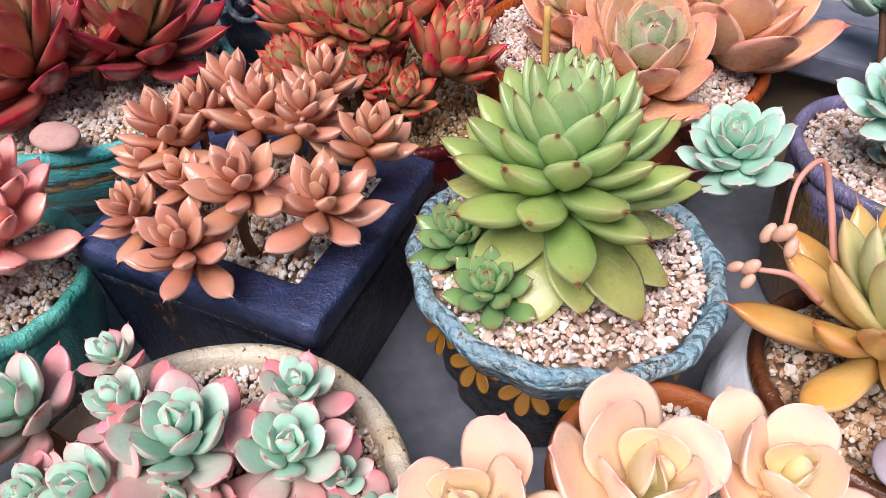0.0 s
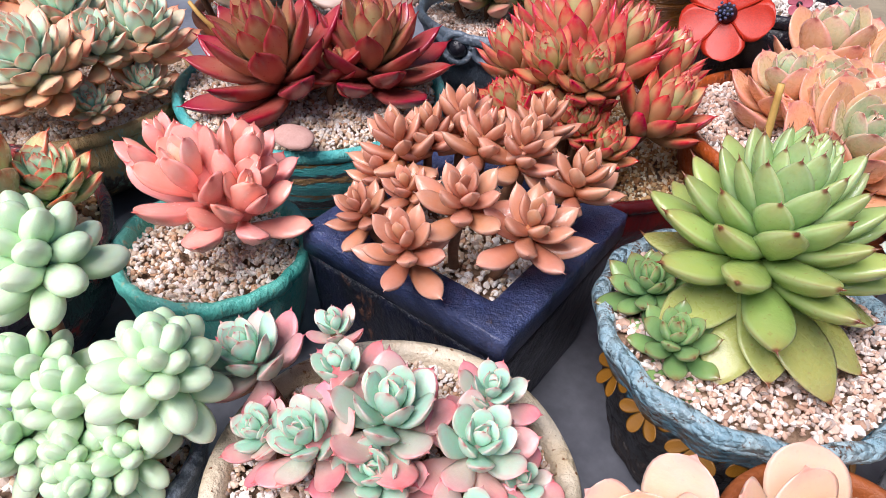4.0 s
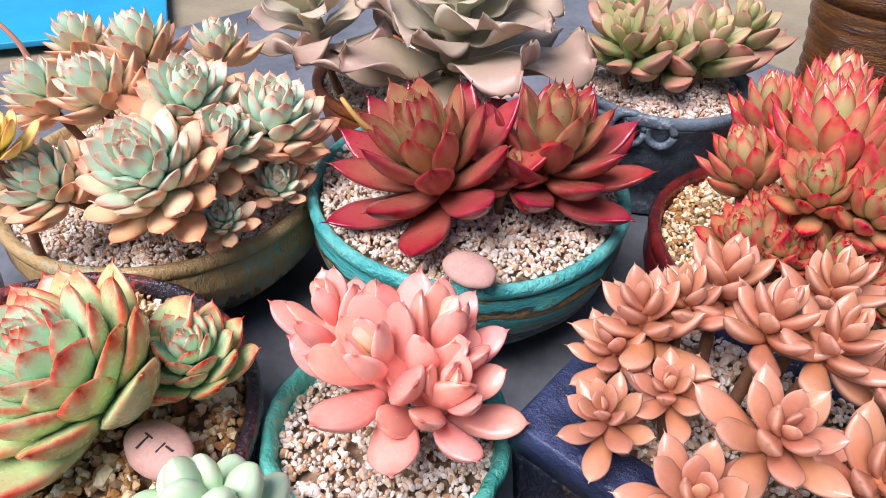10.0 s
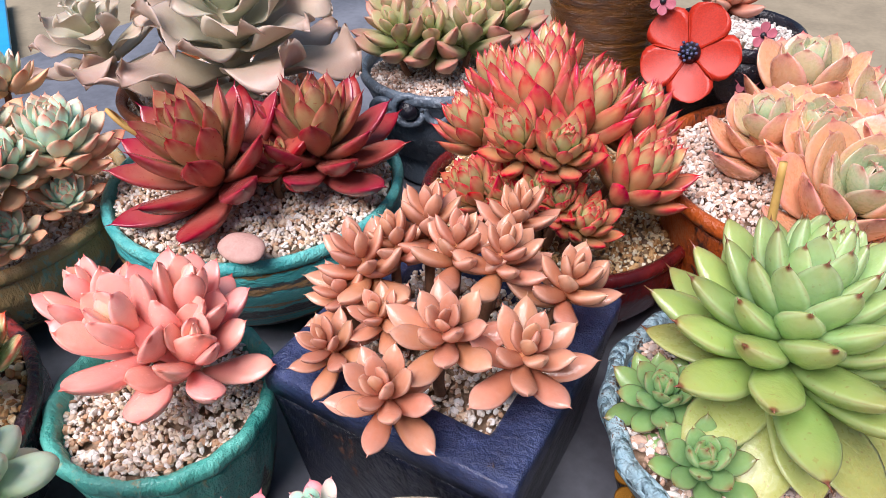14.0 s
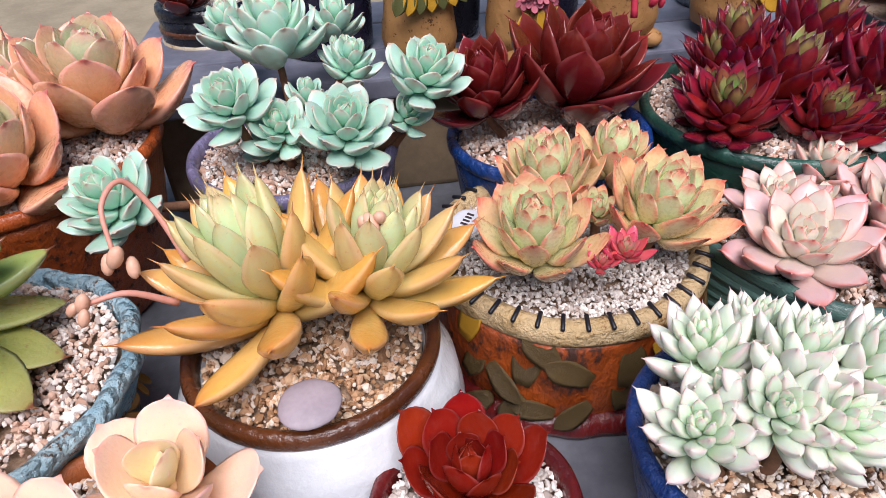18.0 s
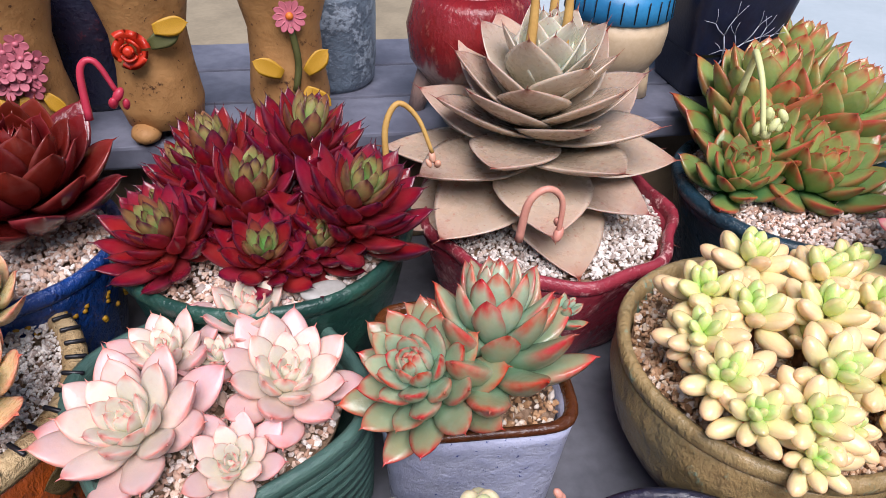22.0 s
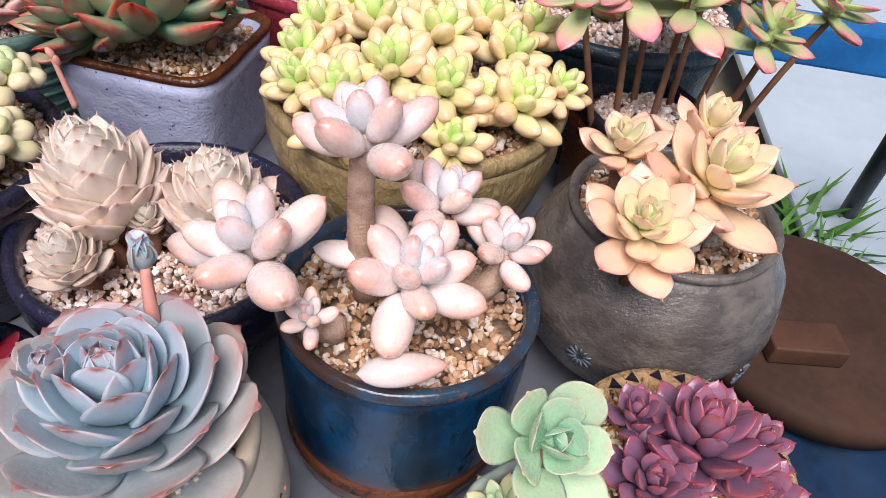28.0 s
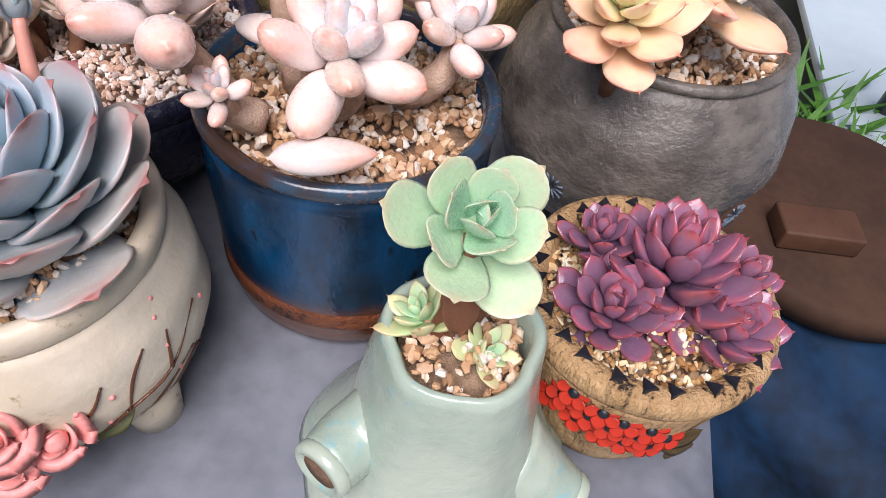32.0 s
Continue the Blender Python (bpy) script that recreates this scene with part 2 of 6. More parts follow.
# ---- leaves and rosettes ----
# Outline of a leaf: half width and half thickness along its length.
SHAPES = {
    "spoon": lambda s: (0.34 + 0.66 * math.sin(math.pi / 2 * s / 0.58) ** 1.2 if s < 0.58 else (1 - ((s - 0.58) / 0.42) ** 2.5) ** 0.55, (0.75 + 0.25 * math.sin(math.pi * s)) * (1 - s ** 6) ** 0.5),
    "spear": lambda s: (0.52 + 0.48 * math.sin(math.pi / 2 * s / 0.6) if s < 0.6 else (1 - ((s - 0.6) / 0.4) ** 1.8) ** 0.8, (0.8 + 0.2 * math.sin(math.pi * s)) * (1 - s ** 5) ** 0.6),
    "fat": lambda s: (0.36 + 0.64 * math.sin(math.pi / 2 * s / 0.64) ** 1.3 if s < 0.64 else (1 - ((s - 0.64) / 0.36) ** 2.1) ** 0.65, (0.6 + 0.4 * math.sin(math.pi * s)) * (1 - s ** 6) ** 0.6),
    "dart": lambda s: (0.62 + 0.38 * math.sin(math.pi / 2 * s / 0.45) if s < 0.45 else (1 - ((s - 0.45) / 0.55) ** 1.6) ** 0.9, (0.9 + 0.1 * math.sin(math.pi * s)) * (1 - s ** 4) ** 0.6),
    "bean": lambda s: (max(0.26 * (1 - s), (1 - abs(1.9 * s - 0.9) ** 2.3) ** 0.55), max(0.26 * (1 - s), (1 - abs(1.9 * s - 0.9) ** 2.3) ** 0.55)),
    "plump": lambda s: (max(0.03, math.sin(math.pi * min(0.999, max(0.001, s)) ** 0.85) ** 0.62),) * 2,
    "paddle": lambda s: ((0.2 + 0.8 * math.sin(math.pi * 0.5 * min(1, s * 1.45)) ** 1.3) * (1 - s ** 7) ** 0.75, (0.6 + 0.4 * math.sin(math.pi * s)) * (1 - s ** 7) ** 0.5),
}


def leaf_mesh(name, shape, width, thick, material, curl=0.25, cup=0.14, ruffle=0.0, point=0.05, along=11, around=12, seed=0, twist=0.0):
    """A unit leaf that grows along +X with its upper face to +Z."""
    rnd = random.Random(seed)
    lean, bow = rnd.uniform(-0.05, 0.05), rnd.uniform(0.85, 1.15)
    bm = bmesh.new()
    uv = bm.loops.layers.uv.new("uv")
    rings, places = [], {}
    for i in range(along + 1):
        s = 1 - (1 - i / along) ** 1.4
        w, t = SHAPES[shape](min(s, 0.995))
        w, t = w * width / 2, t * thick / 2
        ring = []
        for k in range(around):
            a = 2 * math.pi * k / around
            c, d = math.cos(a), math.sin(a)
            y = w * c
            z = t * d if shape in ("bean", "plump") else t * d * (0.7 if d > 0 else 1.15) * (1 - 0.35 * c * c)
            z += cup * (abs(c) ** 2) * w
            z += curl * bow * s * s
            if ruffle:
                z += ruffle * (s ** 2) * abs(c) ** 2 * math.sin(s * 9 + (4 if c > 0 else 1) + seed * 1.7)
            x = s * (1 - 0.25 * abs(curl) * s)
            y += lean * s * s + 0.012 * noise.noise((s * 3, a, seed)) + twist * s * s
            v = bm.verts.new((x, y, z))
            places[v] = (0.5 + 0.5 * c, s)
            ring.append(v)
        rings.append(ring)
    for a, b in zip(rings, rings[1:]):
        for k in range(around):
            bm.faces.new((a[k], b[k], b[(k + 1) % around], a[(k + 1) % around]))
    w, t = SHAPES[shape](0.995)
    tip = bm.verts.new((rings[-1][0].co.x + point, sum(v.co.y for v in rings[-1]) / around, sum(v.co.z for v in rings[-1]) / around + point * 0.3))
    root = bm.verts.new((-0.02, 0, 0))
    places[tip], places[root] = (0.5, 1.0), (0.5, 0.0)
    for k in range(around):
        bm.faces.new((rings[-1][k], tip, rings[-1][(k + 1) % around]))
        bm.faces.new((rings[0][(k + 1) % around], root, rings[0][k]))
    for f in bm.faces:
        f.smooth = True
        for loop in f.loops:
            loop[uv].uv = places[loop.vert]
    mesh = bpy.data.meshes.new(name)
    bm.to_mesh(mesh)
    bm.free()
    mesh.materials.append(material)
    return mesh


class Leaf:
    """A kind of leaf in a few variants."""

    def __init__(self, material, shape="spoon", width=0.6, thick=0.14, variants=4, **more):
        self.meshes = [leaf_mesh("leaf", shape, width, thick, material, seed=i, **more) for i in range(variants)]
        self.material = material


# The open front of the bench, where the light and the growth lean.
FRONT = Vector((-0.468, -0.884, 0.0))


def rosette(plant, centre, radius, leaf, count=30, inner=82, outer=12, small=0.2, rise=0.35, grow=0.75, spread=0.1, short=1.0, out=0.0, away=None, stem=None, jitter=5.0, first=0.0, bend=0.62, base=0.0, hole=0.0, face=10.0):
    """One rosette: leaves in a golden-angle spiral round an axis, young and steep within, old and flat without.
    away leans the axis outward from that point of the plan by out degrees; face leans it to the open front of the bench."""
    c = Vector(centre)
    lean = Vector((0, 0, 1))
    if away is not None and out:
        flat = Vector((c.x - away[0], c.y - away[1], 0))
        if flat.length > 1e-4:
            lean = (Vector((0, 0, 1)) + flat.normalized() * math.tan(radians(out))).normalized()
    elif out:
        lean = Vector((0, -math.sin(radians(out)), math.cos(radians(out))))
    lean = (lean + FRONT * math.tan(radians(face))).normalized()
    turn = lean.to_track_quat("Z", "Y").to_matrix().to_4x4()
    core = stem or lathe([(radius * 0.05, -radius * rise * 0.9), (radius * 0.13, -radius * rise * 0.5), (radius * 0.1, 0), (radius * 0.02, radius * 0.08)], 8)
    ob = part("rosette", core, leaf.material, plant)
    ob.matrix_basis = Matrix.Translation(c - plant.location) @ turn
    spin = RNG.random() * 360
    for i in range(count):
        k = i / max(1, count - 1)
        length = radius * (small + (1 - small) * k ** grow) * RNG.uniform(0.93, 1.07) * short
        up = inner + (outer - inner) * k ** bend + RNG.uniform(-jitter, jitter)
        m = pose(0, 0, 0, 0, 0, spin + 137.508 * i + RNG.uniform(-jitter, jitter))
        m = m @ Matrix.Translation((radius * (spread * k + hole), 0, radius * rise * (0.12 - k) + base * radius)) @ pose(0, 0, 0, 0, -up, 0) @ pose(0, 0, 0, RNG.uniform(-jitter, jitter), 0, 0)
        lf = new("leaf", leaf.meshes[RNG.randrange(len(leaf.meshes))])
        lf.parent = ob
        lf.matrix_basis = m @ Matrix.Diagonal((length, length * (1.0 + 0.15 * (1 - k)), length, 1))
        lf.color = (min(1, first + (1 - first) * k), RNG.random(), RNG.random(), 1)
    return ob


# ---- gravel ----
def grains(name, spots, size, material, label, seed=1, floor=None):
    """Many loose grains as one mesh, at the given spots."""
    phi = (1 + 5 ** 0.5) / 2
    ico = np.array([(-1, phi, 0), (1, phi, 0), (-1, -phi, 0), (1, -phi, 0), (0, -1, phi), (0, 1, phi), (0, -1, -phi), (0, 1, -phi), (phi, 0, -1), (phi, 0, 1), (-phi, 0, -1), (-phi, 0, 1)]) / 1.9
    tri = np.array([(0, 11, 5), (0, 5, 1), (0, 1, 7), (0, 7, 10), (0, 10, 11), (1, 5, 9), (5, 11, 4), (11, 10, 2), (10, 7, 6), (7, 1, 8), (3, 9, 4), (3, 4, 2), (3, 2, 6), (3, 6, 8), (3, 8, 9), (4, 9, 5), (2, 4, 11), (6, 2, 10), (8, 6, 7), (9, 8, 1)])
    g = np.random.default_rng(seed)
    n = len(spots)
    q = g.normal(size=(n, 4))
    q /= np.linalg.norm(q, axis=1)[:, None]
    w, x, y, z = q.T
    rot = np.stack([1 - 2 * (y * y + z * z), 2 * (x * y - z * w), 2 * (x * z + y * w), 2 * (x * y + z * w), 1 - 2 * (x * x + z * z), 2 * (y * z - x * w), 2 * (x * z - y * w), 2 * (y * z + x * w), 1 - 2 * (x * x + y * y)], 1).reshape(n, 3, 3)
    dims = size * g.lognormal(0, 0.28, (n, 1)) * np.stack([g.uniform(0.8, 1.35, n), g.uniform(0.7, 1.05, n), g.uniform(0.45, 0.8, n)], 1)
    pts = ico[None] * dims[:, None] * 0.5 * g.uniform(0.75, 1.2, (n, 12, 1))
    pts = np.einsum("nij,nkj->nki", rot, pts) + np.asarray(spots)[:, None]
    faces = (tri[None] + 12 * np.arange(n)[:, None, None]).reshape(-1, 3)
    mesh = bpy.data.meshes.new(name)
    mesh.from_pydata(pts.reshape(-1, 3), [], faces)
    ob = link(name, mesh, material)
    return tagged(ob, label, "gravel", kind="stuff")


def gravel(x, y, z, radius, material, label="pale tan and white crushed gravel filling the pot", size=0.004, power=2.0, stretch=1.0, turn=0.0, dome=0.006, seed=None):
    seed = seed if seed is not None else int(abs(x * 1000) + abs(y * 7000))
    g = np.random.default_rng(seed)
    n = int(2.7 * math.pi * radius * radius * stretch / (size * size))
    a, r = g.uniform(0, 2 * np.pi, n), np.sqrt(g.uniform(0, 1, n))
    c, s = np.cos(a), np.sin(a)
    k = (np.abs(c) ** power + np.abs(s) ** power) ** (-1 / power)
    px, py = radius * r * k * c * stretch, radius * r * k * s
    ct, st = math.cos(turn), math.sin(turn)
    hills = np.array([noise.noise((u * 25 + seed, v * 25, 0)) for u, v in zip(px, py)])
    pz = z + dome * (1 - r * r) + 0.003 * hills + g.uniform(-0.0018, 0.0016, n)
    ob = grains("gravel", np.stack([x + px * ct - py * st, y + px * st + py * ct, pz], 1), size, material, label, seed)
    # the packed bed under the loose grains
    bed = lathe([(radius * 1.0, z - 0.012), (radius * 1.0, z - 0.006), (radius * 0.6, z - 0.006 + dome * 0.5), (0.002, z - 0.006 + dome * 0.8)], 40, power, (0, 0), stretch, turn)
    bed.transform(Matrix.Translation((x, y, 0)))
    part("bed", bed, BED, ob)
    return ob


# ---- pots ----
POTS = []


def pot(x, y, radius, height, label, body, rim=None, shape="bowl", z=0.0, lip=0.008, rim_height=0.012, wave=(0, 0.0), power=2.0, stretch=1.0, turn=0.0, foot=None, wobble=0.01, name="plant_pot", segs=72, fill=0.012, inside=None, neck=1.0, flat=False):
    """A flower pot with wall thickness: body, rim and foot. radius is the outer rim's."""
    outlines = {
        "bowl": [(0.52, 0.0), (0.6, 0.04), (0.78, 0.25), (0.92, 0.5), (0.99, 0.8), (0.985, 1.0)],
        "cup": [(0.68, 0.0), (0.74, 0.03), (0.82, 0.3), (0.9, 0.65), (0.97, 1.0)],
        "drum": [(0.86, 0.0), (0.93, 0.05), (0.97, 0.3), (0.985, 0.7), (0.975, 1.0)],
        "globe": [(0.55, 0.0), (0.7, 0.05), (1.1, 0.28), (1.3, 0.58), (1.2, 0.82), (0.98, 1.0)],
        "belly": [(0.6, 0.0), (0.72, 0.05), (1.05, 0.3), (1.17, 0.55), (1.12, 0.8), (0.98, 1.0)],
        "box": [(0.86, 0.0), (0.88, 0.03), (0.93, 0.5), (0.985, 1.0)],
        "flare": [(0.6, 0.0), (0.66, 0.04), (0.68, 0.3), (0.76, 0.6), (0.95, 0.95), (0.985, 1.0)],
    }
    ob = thing(name, x, y, z, label, "plant pot")
    POTS.append(ob)
    pts = outlines[shape]
    prof = []
    for (r0, h0), (r1, h1) in zip(pts, pts[1:]):
        for k in range(4):
            f = k / 4
            prof.append((r0 + (r1 - r0) * f, h0 + (h1 - h0) * f))
    prof.append(pts[-1])
    prof = [(r * radius, h * (height - rim_height)) for r, h in prof]
    inner = radius - lip * 1.25
    wall = prof + [(inner, height - rim_height), (inner * 0.97, height - rim_height - 0.02), (inner * 0.9, height * 0.35)]
    part("body", lathe(wall, segs, power, wave, stretch, turn, True, wobble), body, ob)
    h = rim_height
    ring = [(radius - lip * 1.2, height - h), (radius * 0.985, height - h), (radius, height - 0.8 * h), (radius * 1.004, height - 0.45 * h), (radius - 0.12 * lip, height - 0.12 * h), (radius - 0.5 * lip, height), (radius - 0.9 * lip, height - 0.12 * h), (radius - 1.12 * lip, height - 0.5 * h), (radius - 1.2 * lip, height - h)]
    if flat:
        ring = [(radius - lip * 1.2, height - h), (radius, height - h), (radius, height - 0.003), (radius - 0.0008, height - 0.0008), (radius - 0.003, height), (radius - lip, height - 0.0006), (radius - lip - 0.002, height - 0.003), (radius - lip * 1.2, height - h)]
    part("rim", lathe(ring, segs, power, wave, stretch, turn, False, wobble), rim or body, ob)
    if foot:
        fr = pts[0][0] * radius
        part("foot", lathe([(fr * 1.0, 0), (fr * 1.05, 0.004), (fr * 1.03, 0.012), (fr * 0.99, 0.016)], segs, power, wave, stretch, turn), foot, ob)
    return ob

# ---- materials of the place ----
GRIT = grit_material("gravel_pale", ["e8d8c6", "f2eae2", "dac0a4", "c8a080", "f4eee8", "e2ccb6", "c4b0a2", "ece0d4"])
GRIT_PINK = grit_material("gravel_pink", ["e0c4b2", "eee4dc", "d0ac98", "b89480", "f2eae4", "d6baa8", "b0a098", "e4d2c8"])
GRIT_TAN = grit_material("gravel_tan", ["d8b78a", "ecdcb8", "b9895a", "a5743f", "e6cfa6", "c9a06c", "f1e7cf", "8f7354"])
GRIT_BROWN = grit_material("gravel_brown", ["cfa888", "e2cbb0", "b08660", "d8b490", "ecdccb", "96704f", "c49a74", "e8dccf"])
GRIT_WHITE = grit_material("gravel_white", ["e9e4de", "d6cec8", "c3b8b0", "f2eee9", "b5a79c", "dfd6cf", "a89a92", "efe9e2"])

BED = plain("gravel_bed", "b89a80", "7a5e48", 0.9, 220.0, 0.8)
TABLE = plain("table_concrete", "7e8088", "585a62", 0.4, 9.0, 0.25)
SOIL = plain("ground_sand", "9c8f78", "857a66", 0.9, 6.0, 0.4)
PLANK = plain("grey_plank", "7c7e8c", "565866", 0.45, 9.0, 0.3)

NAVY = glaze("navy_glaze", "14182a", "08090f", "4a2c20", 0.3, 30, 0.8, 0.9, 0.5, 0.62)
# Rim glaze painted paler than the body, with the sky's reflection in its colour.
NAVY_SKYLIT_RIM = glaze("navy_rim_sky_sheen", "38446c", "1e2848", "4a3a34", 0.34, 60, 0.8, 0.5, 1.0, 0.64)
TEAL = glaze("teal_glaze", "48aa9c", "70c4b4", "a8b090", 0.25, 26, 0.8, 0.7, 0.5, 0.6, lower="4a4a38", line=0.03)
TURQRIM = glaze("turquoise_rim_glaze", "44acac", "78d0c8", "8a7040", 0.28, 40, 0.8, 0.7, 1.0, 0.62)
TURQ = glaze("turquoise_glaze", "3aa4a8", "5cccc4", "7a6238", 0.3, 30, 0.8, 0.8, 3.0, 0.62, bands=("2c2c2c", "9a7440", 210.0))
OLIVE = glaze("olive_glaze", "b09264", "c4a674", "9ab4a0", 0.35, 24, 0.7, 0.7, 0.4, 0.58, lower="4c3a24", line=0.04, run=0.05)
BLACKRED = glaze("black_red_glaze", "24202c", "3a1a1e", "9a2c2a", 0.22, 24, 0.8, 0.9, 1.0, 0.57)
REDGLAZE = glaze("dark_red_glaze", "4a1418", "7a1f1c", "1d1418", 0.15, 26, 0.8, 0.4, 0.5, 0.6)
CREAM = glaze("cream_glaze", "d8cbb4", "c2ab86", "8f6a44", 0.38, 30, 0.7, 0.6, 1.0, 0.62, speck="7a5230")
BLUECRACK = glaze("blue_crackle_glaze", "5f93ae", "86b3c4", "4a3a34", 0.32, 45, 0.8, 1.0, 1.0, 0.58, lower="2c211c", line=0.088, run=0.03, crackle=110)
CRACKRIM = glaze("pale_blue_rim_glaze", "8fb4c4", "b4ccd2", "6a4a34", 0.3, 60, 0.8, 1.0, 1.0, 0.6, crackle=160)
WHITE = glaze("white_glaze", "dfe1e4", "c9ccd4", "b09a80", 0.2, 20, 0.5, 0.2, 1.0, 0.75)
BROWN = glaze("brown_glaze", "4a2614", "6c3c1c", "2c1a12", 0.2, 26, 0.7, 0.4, 1.0, 0.64)
ORANGE = glaze("orange_glaze", "b0521e", "8a3d16", "3c1f12", 0.35, 24, 0.8, 0.7, 0.6, 0.58)
LILAC = glaze("purple_glaze", "7d7596", "4d4a66", "6b6a48", 0.28, 26, 0.8, 0.7, 0.5, 0.58, lower="6e5434", line=0.112, run=0.03)
BLUE = glaze("cobalt_glaze", "1a4690", "122e62", "2a1c20", 0.22, 26, 0.8, 0.8, 0.6, 0.62)
GREEN = glaze("bottle_green_glaze", "1e3f38", "2f5a4c", "1b2020", 0.3, 24, 0.8, 0.4, 1.0, 0.62)
RIBGREEN = glaze("ribbed_green_glaze", "3d5a54", "54746a", "26302e", 0.35, 24, 0.8, 0.3, 6.0, 0.62)
PALELILAC = glaze("speckled_white_glaze", "b8bcd4", "a2a8c8", "3a3f66", 0.25, 60, 0.5, 0.3, 1.0, 0.72, speck="2c3c86")
LEGRED = glaze("red_over_buff_glaze", "8a2024", "6a1a1e", "a86a58", 0.18, 26, 0.8, 0.4, 0.5, 0.6, lower="a08478", line=0.055, run=0.03)
ROSE = glaze("rose_red_glaze", "a03a48", "7d2633", "d6a3a0", 0.2, 40, 0.7, 0.3, 1.0, 0.6)
DEEPTEAL = glaze("deep_teal_glaze", "1f3a48", "16272f", "32586a", 0.25, 30, 0.7, 0.4, 1.0, 0.6)
MOSS = glaze("moss_glaze", "8e7e5a", "a88c5e", "86a590", 0.35, 18, 0.8, 0.8, 0.6, 0.62, lower="5a3a20", line=0.05, run=0.06)
INK = glaze("ink_glaze", "1c2033", "2a2438", "5a2430", 0.2, 26, 0.8, 0.4, 1.0, 0.64)
BLUEPOT = glaze("blue_pot_glaze", "08182a", "10466c", "0a0c12", 0.06, 22, 0.85, 0.12, 0.5, 0.62, lower="5a3420", line=0.034, run=0.006)
RUSTRIM = glaze("rust_blue_rim", "3c2c26", "244a62", "6a4230", 0.1, 40, 0.8, 0.06, 1.0, 0.6)
GREY = glaze("grey_stoneware", "746b63", "4a4440", "948e88", 0.2, 50, 0.85, 0.3, 1.3, 0.66)
RIMCLAY = glaze("cream_rim_clay", "cdb288", "b89868", "8a6238", 0.45, 40, 0.8, 0.8, 1.0, 0.6)
BONE = glaze("bone_stoneware", "dacbb6", "c4b298", "9a8460", 0.4, 22, 0.8, 0.1, 1.0, 0.62)
CELADON = glaze("celadon_glaze", "b0b8a6", "94a596", "7fa9ac", 0.2, 22, 0.8, 0.12, 1.0, 0.62)
BARK = glaze("bark_clay", "c8a276", "a88254", "2a1e18", 0.5, 50, 0.8, 1.0, 0.25, 0.58)
TERRA = glaze("terracotta", "a55a2c", "8a4622", "6b3318", 0.5, 26, 0.7, 0.4, 1.0, 0.64)
TAN = glaze("tan_clay", "b08250", "94683a", "4a2e1a", 0.6, 40, 0.7, 0.18, 1.0, 0.62, speck="5a3820")
BLACK = glaze("black_glaze", "15151c", "23222c", "3a2e2a", 0.2, 26, 0.7, 0.4, 1.0, 0.66)
GREYBLUE = glaze("grey_blue_glaze", "6c7a88", "4a525e", "8f9aa6", 0.3, 26, 0.8, 0.5, 1.0, 0.56)
STEM = plain("woody_stem", "8a6248", "6b4632", 0.7, 60.0, 0.5)
BARE = plain("pale_bare_stem", "d4b49e", "a07c66", 0.6, 120.0, 0.9)
PINKSTONE = plain("pink_stone", "c9a196", "b58a80", 0.6, 60.0, 0.3)

# ---- setting ----
# The bench runs along BENCH; s is the way along it, r the way across it.
BENCH = radians(-27.9)


def along(s, r, z=0.0):
    c, n = math.cos(BENCH), math.sin(BENCH)
    return Vector((s * c - r * n, s * n + r * c, z))


def slab(name, s0, s1, r0, r1, z, depth, material, label, bevel=0.006, category=""):
    bm = box(s1 - s0, r1 - r0, depth, (0, 0, -depth / 2), bevel)
    ob = part(name, bm, material, None, smooth=False)
    ob.matrix_basis = Matrix.Translation(along((s0 + s1) / 2, (r0 + r1) / 2, z)) @ Matrix.Rotation(BENCH, 4, "Z")
    return tagged(ob, label, category or name, kind="structure")


ground_bm = bmesh.new()
bmesh.ops.create_grid(ground_bm, x_segments=80, y_segments=80, size=80, matrix=Matrix.Translation((0, 0, -0.5)))
tagged(part("ground", ground_bm, SOIL, smooth=False), "sandy pale brown bare ground below the stand", "ground", kind="structure")
slab("bench_top", -1.25, 1.062, -0.4, 1.0, 0.0, 0.06, TABLE, "wet grey concrete bench top under the pots", category="bench")
slab("bench_front", -1.2, 1.05, -0.36, 0.96, -0.06, 0.44, TABLE, "grey concrete block that carries the bench", category="bench")
slab("shelf_riser", -0.05, 1.03, 0.66, 0.86, 0.118, 0.118, plain("beige_board", "9c876c", "7c6a54", 0.7, 12.0), "beige board under the raised plank shelf", category="shelf")
for i in range(3):
    slab("shelf_plank", -0.08, 1.05, 0.632 + 0.085 * i, 0.713 + 0.085 * i, 0.14, 0.022, PLANK, "weathered grey wooden plank of the raised shelf", 0.003, "plank")

# ---- kinds of leaves ----
def kind(name, colours, edge, shape, width, thick, ages=(0.1, 0.9), rough=0.42, tip_from=0.55, freckle=0.0, bloom=0.1, band=0.58, rich=1.08, tip=0.6, **more):
    """colours: young leaf, young tip, old leaf, old tip, edge."""
    return Leaf(leaf_material(name, *colours.split(), edge, tip_from, rough, freckle, ages, bloom, band, rich, tip), shape, width, thick, **more)


L_PEACH = kind("peach_mint_leaf", "b8d8c4 c4deca ecc4a0 eebc98 e4846c", 0.7, "fat", 0.42, 0.3, (0.5, 1.0), curl=0.34, point=0.06, rich=1.12, tip=0.4)
L_LIME = kind("lime_red_leaf", "b8e0c8 cce0bc bcd49c dc9068 d83826", 0.95, "spear", 0.54, 0.26, tip_from=0.86, curl=0.3, point=0.06, rough=0.28, band=0.6, freckle=0.4, bloom=0.05, rich=1.05)
